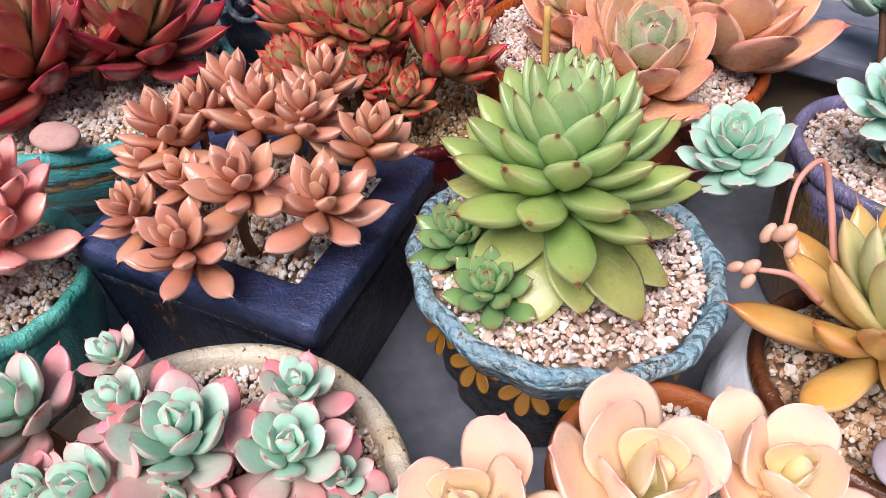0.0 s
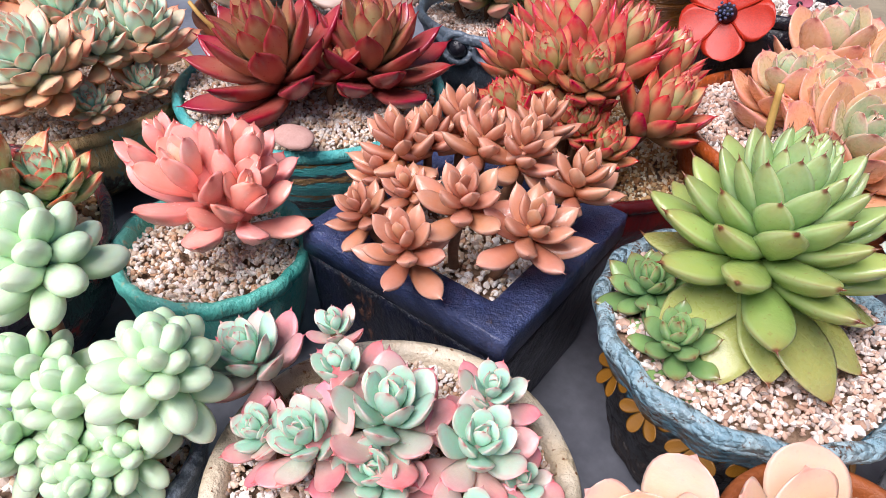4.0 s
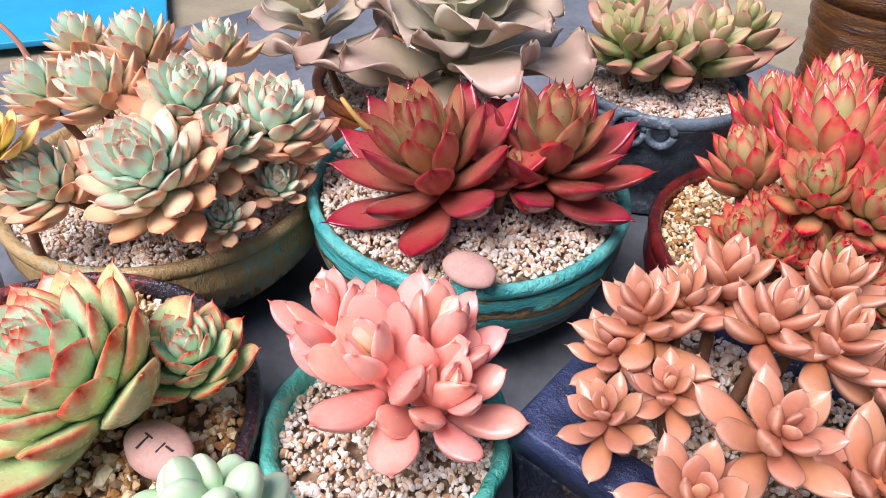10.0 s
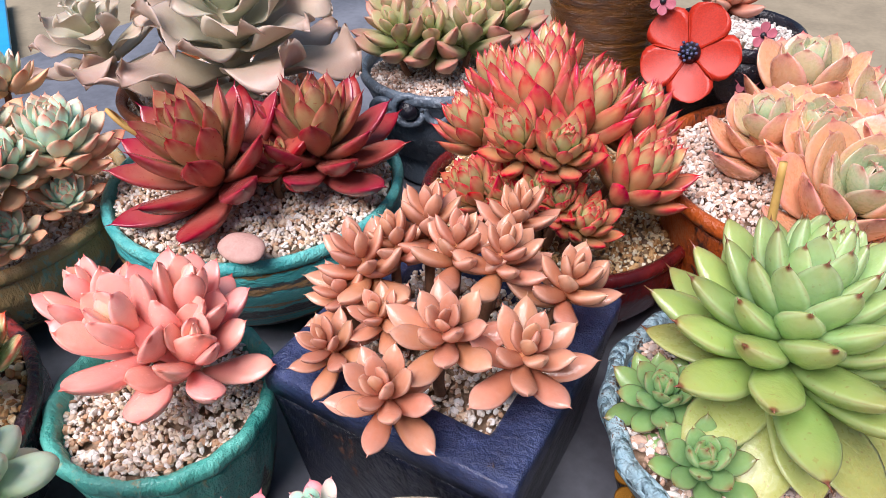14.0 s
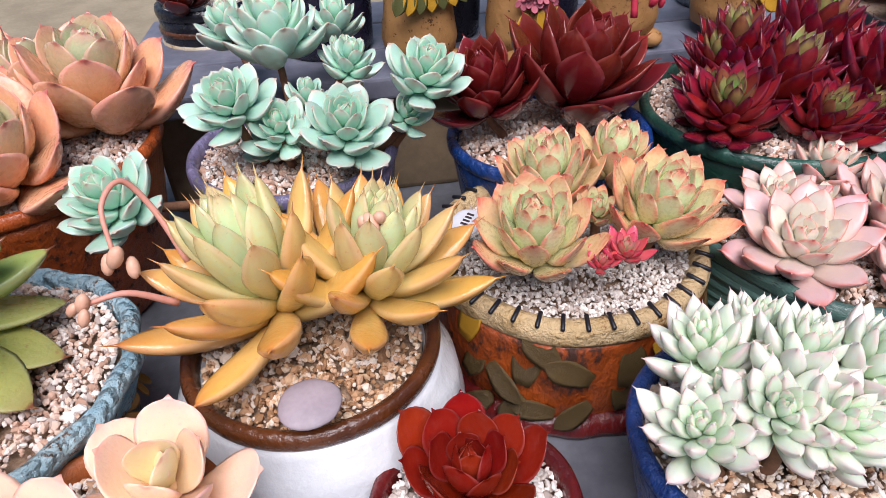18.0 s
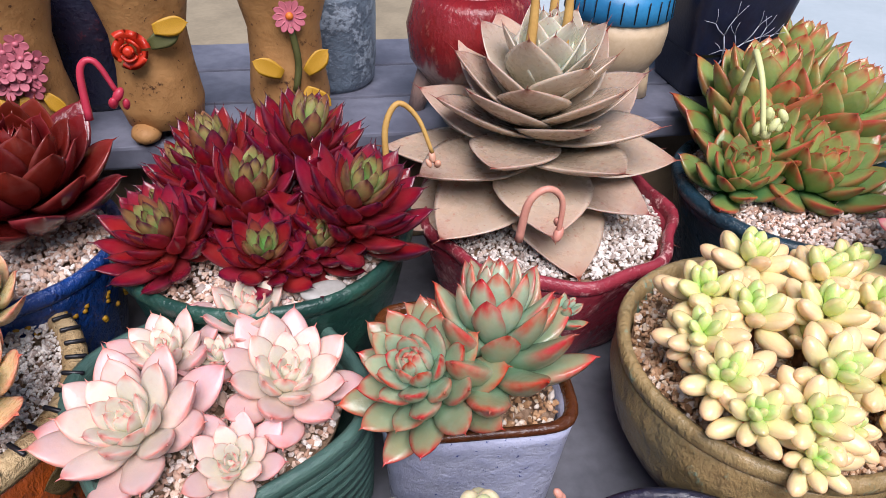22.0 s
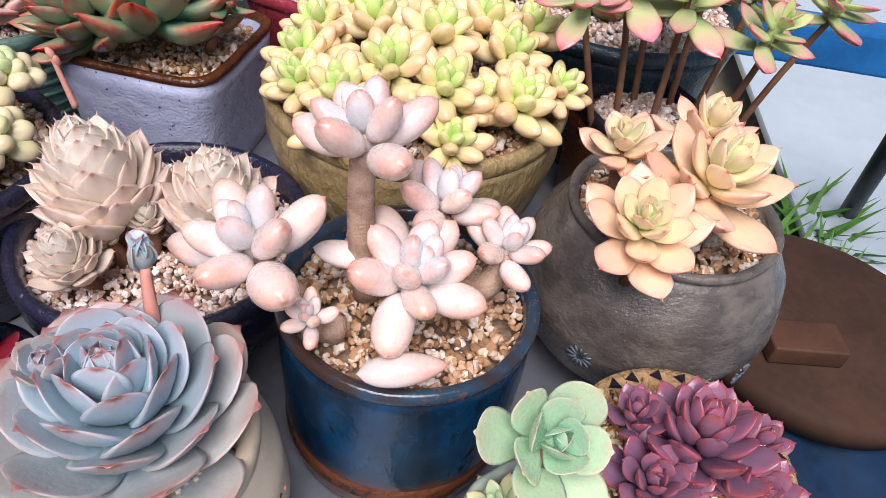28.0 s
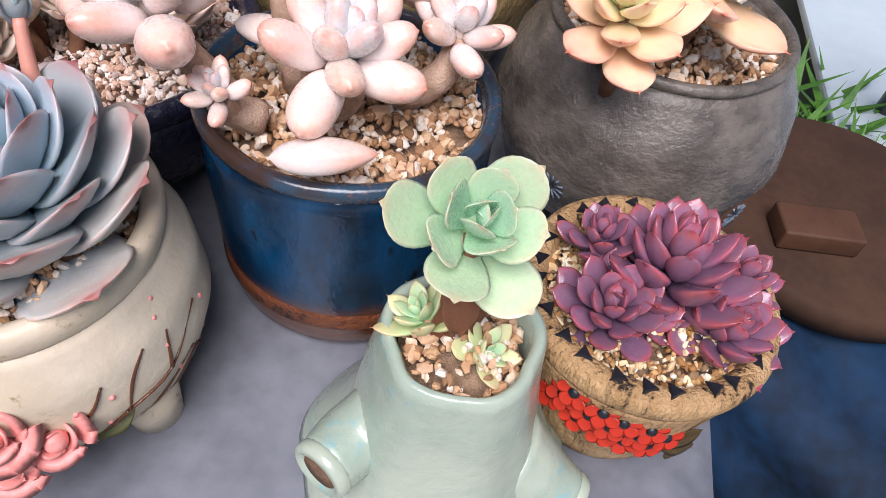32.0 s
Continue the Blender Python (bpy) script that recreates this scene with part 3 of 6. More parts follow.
L_BURRO = kind("pale_mint_bean", "b0d2a4 c0dab4 c4d8b4 ccdcc0 d8c8b0", 0.2, "bean", 0.6, 0.56, rough=0.36, curl=0.08, cup=0.0, point=0.01, rich=1.08, tip=0.0)
L_CORAL = kind("coral_leaf", "ecd8b4 f0b8a8 ee9c92 f2aa9c e66254", 0.45, "fat", 0.44, 0.3, (0.0, 0.4), tip_from=0.6, rough=0.26, curl=0.16, point=0.05, bloom=0.1, rich=1.02)
L_RED = kind("maroon_leaf", "a8a878 ac7c5c a45a52 a63c44 8e1c32", 0.95, "spear", 0.38, 0.2, tip_from=0.68, rough=0.17, curl=0.2, cup=0.2, point=0.08, freckle=0.5, bloom=0.03, band=0.4, rich=1.08)
L_RUFFLE = kind("ruffled_grey_leaf", "b8bca4 b8b09c b0a28a b09488 bc9888", 0.4, "paddle", 0.72, 0.1, rough=0.45, curl=-0.02, ruffle=0.2, along=16, tip=0.2)
L_CRIMSON = kind("crimson_leaf", "8c2434 841c2c 781628 881c30 5c1020", 0.4, "fat", 0.6, 0.3, rough=0.2, curl=0.3, bloom=0.02, rich=1.0)
L_FRONTRED = kind("bright_red_leaf", "943428 8c2c22 801f18 943024 6a1410", 0.5, "fat", 0.56, 0.22, rough=0.16, curl=0.46, cup=0.26, bloom=0.02, rich=1.05)
L_ROSY = kind("rosy_pup_leaf", "a8bc88 c08c80 c46c70 cc5460 b82a44", 0.9, "spear", 0.4, 0.24, (0.1, 0.5), rough=0.24, curl=0.28, point=0.08, bloom=0.03, rich=1.05)
L_GREYSED = kind("olive_pink_leaf", "a6ae78 b6ae80 949e6c b28676 c77a72", 0.6, "fat", 0.44, 0.32, curl=0.15, cup=0.1)
L_REDCL = kind("red_green_leaf", "a8c890 c4a880 c09470 ce6c5c c02a48", 0.95, "spear", 0.36, 0.26, tip_from=0.72, rough=0.2, curl=0.26, point=0.08, bloom=0.03, band=0.45, rich=1.1)
L_GHOST = kind("copper_leaf", "b87a60 c88a6e be7c5c cc9078 dcaa96", 0.4, "spear", 0.44, 0.34, rough=0.24, curl=0.18, cup=0.04, point=0.07, bloom=0.06, rich=1.02, tip=0.2)
L_PINKM = kind("mint_pink_leaf", "a0ccb4 b4dac4 ceaca4 dc8a90 d86472", 0.5, "fat", 0.54, 0.3, (0.55, 0.88), rough=0.34, curl=0.28, point=0.07, rich=1.06)
L_AGAVE = kind("green_red_tip_leaf", "9cc490 a4be7c 88a452 9ca858 8c2a24", 0.3, "spear", 0.37, 0.26, tip_from=0.6, rough=0.24, curl=0.12, cup=0.04, point=0.07, freckle=0.2, bloom=0.04, band=0.92, rich=0.97, tip=0.9)
L_AGAVE_LOW = kind("green_low_leaf", "a4ae60 a8b262 949e50 a4a458 8c2a24", 0.2, "spear", 0.5, 0.14, tip_from=0.6, rough=0.3, curl=-0.08, cup=0.12, point=0.06, freckle=0.3, bloom=0.04, band=0.92, rich=0.97, tip=0.9)
L_PUP = kind("dark_green_leaf", "84ac78 8cac70 688e54 7c9658 8c2a24", 0.5, "spear", 0.44, 0.3, rough=0.24, curl=0.14, cup=0.04, point=0.07, bloom=0.04, band=0.8, rich=1.0)
L_SPROUT = kind("pale_green_leaf", "a4ccac b8d4a8 c0cc98 d8d2a2 d08868", 0.5, "spear", 0.5, 0.24, rough=0.34, curl=0.2, point=0.06)
L_PEACHBIG = kind("apricot_leaf", "dcd298 e8d4a4 eecaa8 f0c6ae e88c88", 0.45, "spoon", 0.7, 0.24, (0.1, 0.6), rough=0.34, curl=0.34, cup=0.22, freckle=0.15, point=0.05, rich=1.02, band=0.75, tip=0.3)
L_YELLOW = kind("amber_green_leaf", "bcd4a8 c8d4a4 dab874 dca458 c05a3c", 0.35, "spear", 0.3, 0.22, (0.25, 0.85), rough=0.22, curl=0.16, cup=0.1, point=0.12, freckle=0.2, bloom=0.03, rich=1.06, tip=0.3)
L_GOB = kind("peach_green_leaf", "a0bc98 b4bc98 dab08c e0a884 cc7880", 0.5, "fat", 0.6, 0.28, (0.2, 0.7), rough=0.3, curl=0.36, bloom=0.06)
L_MINT = kind("aqua_mint_leaf", "80bca0 9cccb0 a4ccb8 b4d4c4 d8a49c", 0.45, "spoon", 0.56, 0.34, rough=0.36, curl=0.44, cup=0.1, rich=1.02, tip=0.4)
L_WINE = kind("wine_leaf", "70241f 601917 521616 681e1c 883230", 0.5, "spear", 0.5, 0.22, rough=0.14, curl=0.44, cup=0.3, point=0.07, bloom=0.02, rich=1.05)
L_PURPLE = kind("purple_red_leaf", "88bc74 a08c5c 983c40 84202f 3c142a", 1.0, "spear", 0.34, 0.22, (0.06, 0.34), tip_from=0.6, rough=0.2, curl=0.3, point=0.09, bloom=0.02, band=0.4, rich=1.08)
L_CREAM = kind("cream_green_leaf", "b8c898 c8d0a4 d4c698 deae86 d0484a", 0.7, "fat", 0.5, 0.32, (0.5, 1.0), curl=0.6, cup=0.2, rough=0.3, rich=1.06)
L_BLUSH = kind("blush_leaf", "d0ccb8 d8d0c0 ceb2a8 d4aeb0 d8786c", 0.8, "spear", 0.48, 0.28, rough=0.34, curl=0.24, point=0.08, bloom=0.12, ages=(0.35, 1.0), band=0.75)
L_TEAL = kind("teal_red_leaf", "9cbea8 a8b49a 78987a 928c6c ba3e3a", 1.0, "spear", 0.44, 0.32, rough=0.24, curl=0.36, band=0.5, rich=1.08)
L_SPIKY = kind("white_mint_leaf", "b6d0ac cadcc2 cedcc6 dce0d4 dca0ac", 0.5, "spear", 0.34, 0.32, rough=0.38, curl=0.22, point=0.08, tip=0.2)
L_BEAD = kind("pale_yellow_bead", "b4cc88 c0d298 d8d0a6 dcd0ac deb894", 0.2, "bean", 0.8, 0.76, (0.1, 0.5), rough=0.32, curl=0.06, cup=0.0, point=0.0, rich=1.1, tip=0.0)
L_BROWN = kind("brown_grey_leaf", "c8d8c4 cacab6 ac9c88 b69c8a 984038", 0.4, "dart", 0.68, 0.1, (0.05, 0.5), rough=0.3, curl=0.12, cup=0.2, point=0.1, freckle=0.4, rich=1.05, band=0.94, tip=0.9)
L_OLIVE = kind("olive_red_leaf", "94b46c a0a662 548450 7c8a48 b4382f", 0.9, "spear", 0.5, 0.3, (0.2, 0.9), rough=0.2, curl=0.34, bloom=0.03, band=0.55, rich=1.02)
L_JELLY = kind("yellow_jelly_bean", "b0d07c c4d890 e4d6a8 e8cea4 e0a684", 0.35, "bean", 0.5, 0.46, (0.15, 0.55), rough=0.26, curl=0.1, cup=0.0, point=0.01, rich=1.15, tip=0.1)
L_STAR = kind("star_jade_leaf", "b4c87c c0c88c b4bc88 cc9490 c4566e", 1.0, "spear", 0.52, 0.22, rough=0.22, curl=0.08, point=0.06, bloom=0.04, rich=1.05)
L_LILACW = kind("lilac_white_leaf", "d8d8ca ded9cc dacfc2 dccabc b08878", 0.6, "spear", 0.6, 0.3, rough=0.4, curl=0.42, cup=0.12, point=0.08, tip=0.4)
L_MOON = kind("moonstone_leaf", "ccd2d6 d8d4d6 e2d2cc e6c8ba e08a6c", 0.5, "bean", 0.54, 0.48, (0.1, 0.6), rough=0.3, curl=0.08, cup=0.0, point=0.03, bloom=0.08, rich=1.07, tip=0.3, along=18, around=20)
L_AMBER = kind("amber_cream_leaf", "d8dcb0 e8dab0 ecccac f0c4aa d8604c", 0.5, "spear", 0.56, 0.26, rough=0.34, curl=0.25, point=0.06)
L_BLUE = kind("blue_grey_leaf", "9cb8c0 a4b4c0 a0acb4 aea69c b87468", 0.5, "spoon", 0.72, 0.24, (0.4, 1.0), rough=0.36, curl=0.46, point=0.05, rich=1.0, band=0.9, tip=0.8)
L_MINTTOP = kind("mint_cream_leaf", "88bc9c a0c8a8 a8c49e bccca8 d4a484", 0.4, "spoon", 0.72, 0.22, rough=0.3, curl=0.38, point=0.05, rich=1.0, tip=0.3)
L_VIOLET = kind("violet_leaf", "805a74 94627a 68506c 845a72 a84650", 0.9, "fat", 0.46, 0.32, rough=0.22, curl=0.3, bloom=0.05, band=0.5, rich=0.98)
L_PALE = kind("pale_yellow_leaf", "e4dc94 eedc9c ecd488 f0d890 e88a5a", 0.8, "spoon", 0.56, 0.2, curl=0.25)


def plant(name, spots, leaf, label, category="succulent plant", **how):
    """A plant of one or more rosettes on short stalks."""
    fill = how.pop("fill", 0)
    spots = list(spots)
    for k in range(fill):
        a, b = RNG.sample(spots[:len(spots) - k], 2)
        t = RNG.uniform(0.35, 0.65)
        r = (a[3] + b[3]) * 0.4
        spots.append((a[0] + (b[0] - a[0]) * t + RNG.uniform(-0.008, 0.008), a[1] + (b[1] - a[1]) * t + RNG.uniform(-0.008, 0.008), min(a[2], b[2]) - 0.003, r))
    cx = sum(s[0] for s in spots) / len(spots)
    cy = sum(s[1] for s in spots) / len(spots)
    base = how.pop("base_z", 0.115)
    size = how.pop("size", 1.2)
    steep = how.pop("rise", None)
    thick = how.pop("stalk", 0.0035)
    lone_out = how.pop("lone_out", 0)
    ob = thing(name, cx, cy, base, label, category)
    counts = how.pop("counts", None)
    out = how.pop("out", 14)
    for i, (x, y, z, r) in enumerate(spots):
        n = counts[min(i, len(counts) - 1)] if counts else 24
        many = len(spots) > 1
        tall = steep if steep is not None else min(0.72, max(0.3, (z - base - 0.004) / (r * size)))
        n += int(n * 0.4 * max(0, tall - 0.45))
        rosette(ob, (x, y, z), r * size, leaf, n, rise=tall, out=out if many else lone_out, away=(cx, cy) if many and not lone_out else None, **how)
        if z - r * size * tall > base + 0.008:
            foot = Vector((cx + (x - cx) * 0.6, cy + (y - cy) * 0.6, base - 0.004)) - ob.location
            head = Vector((x, y, z - r * 0.3)) - ob.location
            way = curve_path([foot, foot * 0.45 + head * 0.55 + Vector((0.004 * RNG.uniform(-1, 1), 0.004 * RNG.uniform(-1, 1), -0.003)), head], 4)
            part("stalk", tube(way, [thick * (1.1 - 0.3 * k / len(way)) for k in range(len(way))], 8), STEM if thick < 0.006 else BARE, ob)
    return ob


# Places of the rosettes: x, y, height and radius in metres.
PEACH_CLUSTER = [(-0.499, 0.368, 0.178, 0.050), (-0.566, 0.343, 0.165, 0.036), (-0.509, 0.439, 0.195, 0.043), (-0.458, 0.467, 0.175, 0.046), (-0.586, 0.425, 0.195, 0.035), (-0.613, 0.508, 0.195, 0.035), (-0.560, 0.547, 0.185, 0.032), (-0.645, 0.428, 0.180, 0.035), (-0.446, 0.440, 0.128, 0.026), (-0.461, 0.388, 0.128, 0.025), (-0.660, 0.492, 0.195, 0.030)]
LIME_RED = [(-0.438, 0.219, 0.170, 0.055), (-0.386, 0.254, 0.160, 0.031)]
LEFT_YELLOW = [(-0.582, 0.333, 0.200, 0.026)]
BURRO = [(-0.309, 0.167, 0.190, 0.032), (-0.218, 0.134, 0.170, 0.030), (-0.289, 0.124, 0.150, 0.025), (-0.263, 0.118, 0.145, 0.025), (-0.282, 0.096, 0.130, 0.023), (-0.253, 0.099, 0.125, 0.023), (-0.225, 0.105, 0.130, 0.020), (-0.238, 0.088, 0.120, 0.021)]
CORAL = [(-0.291, 0.278, 0.165, 0.044), (-0.254, 0.280, 0.155, 0.034), (-0.326, 0.298, 0.165, 0.033), (-0.266, 0.305, 0.165, 0.040)]
RED_PAIR = [(-0.335, 0.469, 0.165, 0.074), (-0.255, 0.517, 0.165, 0.069), (-0.277, 0.483, 0.155, 0.028)]
RUFFLED = [(-0.367, 0.623, 0.220, 0.101), (-0.514, 0.622, 0.200, 0.065)]
GREY_SEDUM = [(-0.233, 0.710, 0.180, 0.041), (-0.198, 0.722, 0.175, 0.042), (-0.155, 0.739, 0.180, 0.045), (-0.127, 0.783, 0.180, 0.044), (-0.239, 0.743, 0.190, 0.040)]
RED_CLUSTER = [(-0.120, 0.453, 0.165, 0.033), (-0.067, 0.449, 0.170, 0.030), (-0.034, 0.438, 0.155, 0.029), (0.005, 0.471, 0.180, 0.044), (-0.033, 0.513, 0.210, 0.044), (-0.081, 0.524, 0.215, 0.046), (-0.128, 0.507, 0.190, 0.034), (-0.090, 0.462, 0.205, 0.033), (-0.055, 0.452, 0.205, 0.034), (-0.113, 0.571, 0.200, 0.035), (0.003, 0.535, 0.190, 0.041), (-0.071, 0.593, 0.210, 0.040)]
GHOST = [(-0.137, 0.252, 0.172, 0.029), (-0.109, 0.281, 0.192, 0.030), (-0.067, 0.282, 0.182, 0.030), (-0.085, 0.340, 0.200, 0.028), (-0.172, 0.341, 0.185, 0.031), (-0.135, 0.374, 0.195, 0.030), (-0.153, 0.308, 0.170, 0.022), (-0.179, 0.290, 0.160, 0.024), (-0.045, 0.339, 0.185, 0.029), (-0.183, 0.333, 0.165, 0.024), (-0.112, 0.345, 0.200, 0.026), (-0.080, 0.388, 0.195, 0.026), (-0.153, 0.355, 0.190, 0.025)]
PINK_MINT = [(-0.109, 0.152, 0.155, 0.030), (-0.064, 0.154, 0.145, 0.025), (-0.144, 0.131, 0.145, 0.023), (-0.108, 0.129, 0.135, 0.024), (-0.143, 0.170, 0.150, 0.019), (-0.195, 0.169, 0.145, 0.027), (-0.066, 0.185, 0.145, 0.020), (-0.157, 0.197, 0.150, 0.015), (-0.169, 0.132, 0.135, 0.018), (-0.041, 0.149, 0.130, 0.016), (-0.060, 0.118, 0.128, 0.024), (-0.020, 0.130, 0.130, 0.020), (-0.172, 0.133, 0.135, 0.016)]
AGAVE = [(0.066, 0.314, 0.208, 0.072), (0.008, 0.296, 0.146, 0.033), (0.026, 0.261, 0.140, 0.034)]
PEACH_BIG = [(0.087, 0.140, 0.150, 0.047), (0.016, 0.127, 0.145, 0.040), (0.150, 0.148, 0.145, 0.038)]
YELLOW_PAIR = [(0.233, 0.239, 0.165, 0.068), (0.291, 0.205, 0.165, 0.061)]
GOBLET = [(0.138, 0.449, 0.190, 0.063), (0.223, 0.521, 0.200, 0.074), (0.138, 0.610, 0.200, 0.062), (0.097, 0.545, 0.185, 0.051)]
MINT_STEMS = [(0.281, 0.382, 0.205, 0.031), (0.345, 0.332, 0.185, 0.035), (0.360, 0.475, 0.220, 0.043), (0.411, 0.324, 0.210, 0.032), (0.186, 0.372, 0.170, 0.035), (0.324, 0.397, 0.165, 0.020), (0.352, 0.407, 0.180, 0.021), (0.398, 0.415, 0.195, 0.026), (0.426, 0.493, 0.205, 0.029), (0.398, 0.333, 0.175, 0.021), (0.346, 0.550, 0.205, 0.032)]
WINE = [(0.474, 0.341, 0.175, 0.049), (0.559, 0.310, 0.180, 0.068)]
PURPLE_RED = [(0.615, 0.210, 0.155, 0.039), (0.678, 0.203, 0.170, 0.043), (0.732, 0.145, 0.175, 0.046), (0.663, 0.156, 0.150, 0.033), (0.676, 0.251, 0.180, 0.041), (0.735, 0.218, 0.190, 0.045), (0.656, 0.254, 0.170, 0.032)]
CREAM_ROSETTES = [(0.389, 0.184, 0.155, 0.038), (0.477, 0.155, 0.155, 0.038), (0.446, 0.235, 0.155, 0.036), (0.502, 0.221, 0.155, 0.030), (0.443, 0.184, 0.145, 0.016), (0.428, 0.145, 0.138, 0.018), (0.412, 0.149, 0.135, 0.013)]
BLUSH = [(0.547, 0.097, 0.115, 0.042), (0.633, 0.078, 0.115, 0.039), (0.583, 0.138, 0.117, 0.030), (0.639, 0.136, 0.127, 0.031), (0.582, 0.046, 0.107, 0.026), (0.608, 0.119, 0.115, 0.020)]
TEAL_RED = [(0.680, 0.012, 0.150, 0.044), (0.743, 0.016, 0.165, 0.053), (0.791, -0.001, 0.145, 0.018)]
WHITE_SPIKY = [(0.394, 0.064, 0.145, 0.028), (0.429, 0.057, 0.145, 0.021), (0.423, 0.027, 0.155, 0.025), (0.441, 0.002, 0.155, 0.027), (0.357, 0.035, 0.135, 0.026), (0.385, 0.015, 0.145, 0.026), (0.402, -0.006, 0.145, 0.025), (0.435, -0.021, 0.135, 0.024)]
BEADS = [(0.587, -0.078, 0.140, 0.026), (0.655, -0.077, 0.135, 0.023), (0.624, -0.080, 0.130, 0.021), (0.618, -0.110, 0.125, 0.021), (0.648, -0.121, 0.125, 0.023), (0.582, -0.117, 0.125, 0.021), (0.546, -0.057, 0.130, 0.020), (0.548, -0.097, 0.125, 0.022), (0.615, -0.050, 0.135, 0.021), (0.582, -0.032, 0.135, 0.019), (0.548, -0.028, 0.130, 0.018), (0.608, -0.135, 0.120, 0.016), (0.557, -0.126, 0.120, 0.021), (0.630, -0.146, 0.115, 0.020)]
FRONT_RED = [(0.277, 0.104, 0.092, 0.041)]
BROWN_BIG = [(0.916, 0.154, 0.225, 0.111)]
OLIVE_RED = [(1.137, 0.077, 0.190, 0.066), (1.178, 0.020, 0.185, 0.064), (1.037, 0.028, 0.150, 0.038), (1.102, -0.009, 0.145, 0.052), (1.089, 0.043, 0.165, 0.054), (1.241, 0.103, 0.190, 0.059)]
JELLY = [(0.865, -0.049, 0.155, 0.025), (0.923, -0.047, 0.155, 0.025), (0.871, -0.079, 0.155, 0.024), (0.835, -0.069, 0.150, 0.021), (0.820, -0.096, 0.145, 0.022), (0.904, -0.108, 0.160, 0.025), (0.947, -0.087, 0.155, 0.023), (0.976, -0.092, 0.150, 0.024), (0.949, -0.123, 0.150, 0.023), (0.863, -0.137, 0.155, 0.023), (0.891, -0.157, 0.150, 0.023), (0.833, -0.143, 0.145, 0.022), (0.813, -0.121, 0.140, 0.020), (0.938, -0.163, 0.140, 0.024), (0.888, -0.183, 0.130, 0.019), (0.972, -0.153, 0.140, 0.017), (0.822, -0.154, 0.130, 0.017), (0.850, -0.153, 0.135, 0.018)]
STAR_JADE = [(0.986, -0.126, 0.200, 0.024), (1.010, -0.137, 0.210, 0.024), (1.048, -0.151, 0.200, 0.026), (1.105, -0.107, 0.215, 0.026), (1.117, -0.135, 0.200, 0.025), (1.094, -0.185, 0.190, 0.023), (1.156, -0.170, 0.200, 0.023), (1.056, -0.102, 0.220, 0.022)]
LILAC_TRIO = [(0.699, -0.161, 0.126, 0.035), (0.759, -0.184, 0.118, 0.031), (0.682, -0.199, 0.102, 0.019), (0.721, -0.180, 0.103, 0.012), (0.699, -0.184, 0.098, 0.009)]
MOONSTONE = [(0.814, -0.267, 0.200, 0.028), (0.766, -0.270, 0.155, 0.032), (0.831, -0.293, 0.145, 0.029), (0.855, -0.262, 0.155, 0.025), (0.877, -0.287, 0.145, 0.020), (0.785, -0.296, 0.132, 0.012)]
AMBER = [(0.931, -0.305, 0.165, 0.029), (0.944, -0.258, 0.175, 0.022), (0.982, -0.289, 0.175, 0.035), (1.004, -0.251, 0.175, 0.026)]
BLUE_BIG = [(0.711, -0.309, 0.129, 0.048)]
MINT_TOP = [(0.850, -0.386, 0.150, 0.023), (0.838, -0.383, 0.104, 0.015), (0.857, -0.399, 0.098, 0.013)]
VIOLET = [(0.914, -0.384, 0.086, 0.021), (0.944, -0.372, 0.098, 0.027), (0.959, -0.399, 0.080, 0.022), (0.921, -0.354, 0.092, 0.016), (0.976, -0.378, 0.082, 0.018)]
SMALL_RED = [(0.352, 0.690, 0.200, 0.040)]
SMALL_BROWN = [(0.098, 0.764, 0.220, 0.037)]

# ---- pots, gravel and plants ----
pot(-0.566, 0.459, 0.135, 0.102, "wide olive-brown glazed bowl with pale green runs", OLIVE, None, "bowl", lip=0.009)
gravel(-0.566, 0.459, 0.093, 0.124, GRIT)
plant("rosette_succulent", PEACH_CLUSTER, L_PEACH, "crowded cluster of peach and mint rosettes in an olive bowl", counts=[60, 44, 48, 48, 40, 36, 32, 36, 36, 36, 30], out=20, outer=-4, size=1.14, bend=0.75, small=0.3, fill=4)

pot(-0.466, 0.208, 0.123, 0.117, "round black pot with red showing through the glaze", BLACKRED, None, "bowl")
gravel(-0.466, 0.208, 0.107, 0.113, GRIT_TAN, size=0.006)
plant("rosette_succulent", LIME_RED, L_LIME, "two lime green rosettes with red leaf edges in a black pot", counts=[46, 36], out=10, size=1.28)

pot(-0.265, 0.118, 0.06, 0.1, "small pale grey pot under hanging mint leaves", GREYBLUE, None, "cup")
gravel(-0.265, 0.118, 0.09, 0.052, GRIT)
plant("sedum_plant", BURRO, L_BURRO, "plump pale mint sedum spilling over a small pot", counts=[24, 26, 20, 20, 18, 18, 16, 18], out=20, small=0.75, outer=-30, inner=75, jitter=8, base_z=0.09, short=0.75, spread=0.3, size=1.25, bend=0.8, fill=2)

pot(-0.289, 0.284, 0.07, 0.106, "teal glazed pot with a scalloped rim", TEAL, None, "cup", wave=(18, 0.012))
gravel(-0.289, 0.284, 0.094, 0.06, GRIT)
plant("coral_succulent", CORAL, L_CORAL, "coral pink succulent with upright fleshy leaves", counts=[14, 14, 13, 14], out=18, outer=24, jitter=11, bend=0.9, size=1.42, small=0.35, face=0)

pot(-0.318, 0.518, 0.1295, 0.115, "wide turquoise bowl with brown streaks through the glaze", TURQ, TURQRIM, "bowl")
gravel(-0.318, 0.518, 0.11, 0.1185, GRIT)
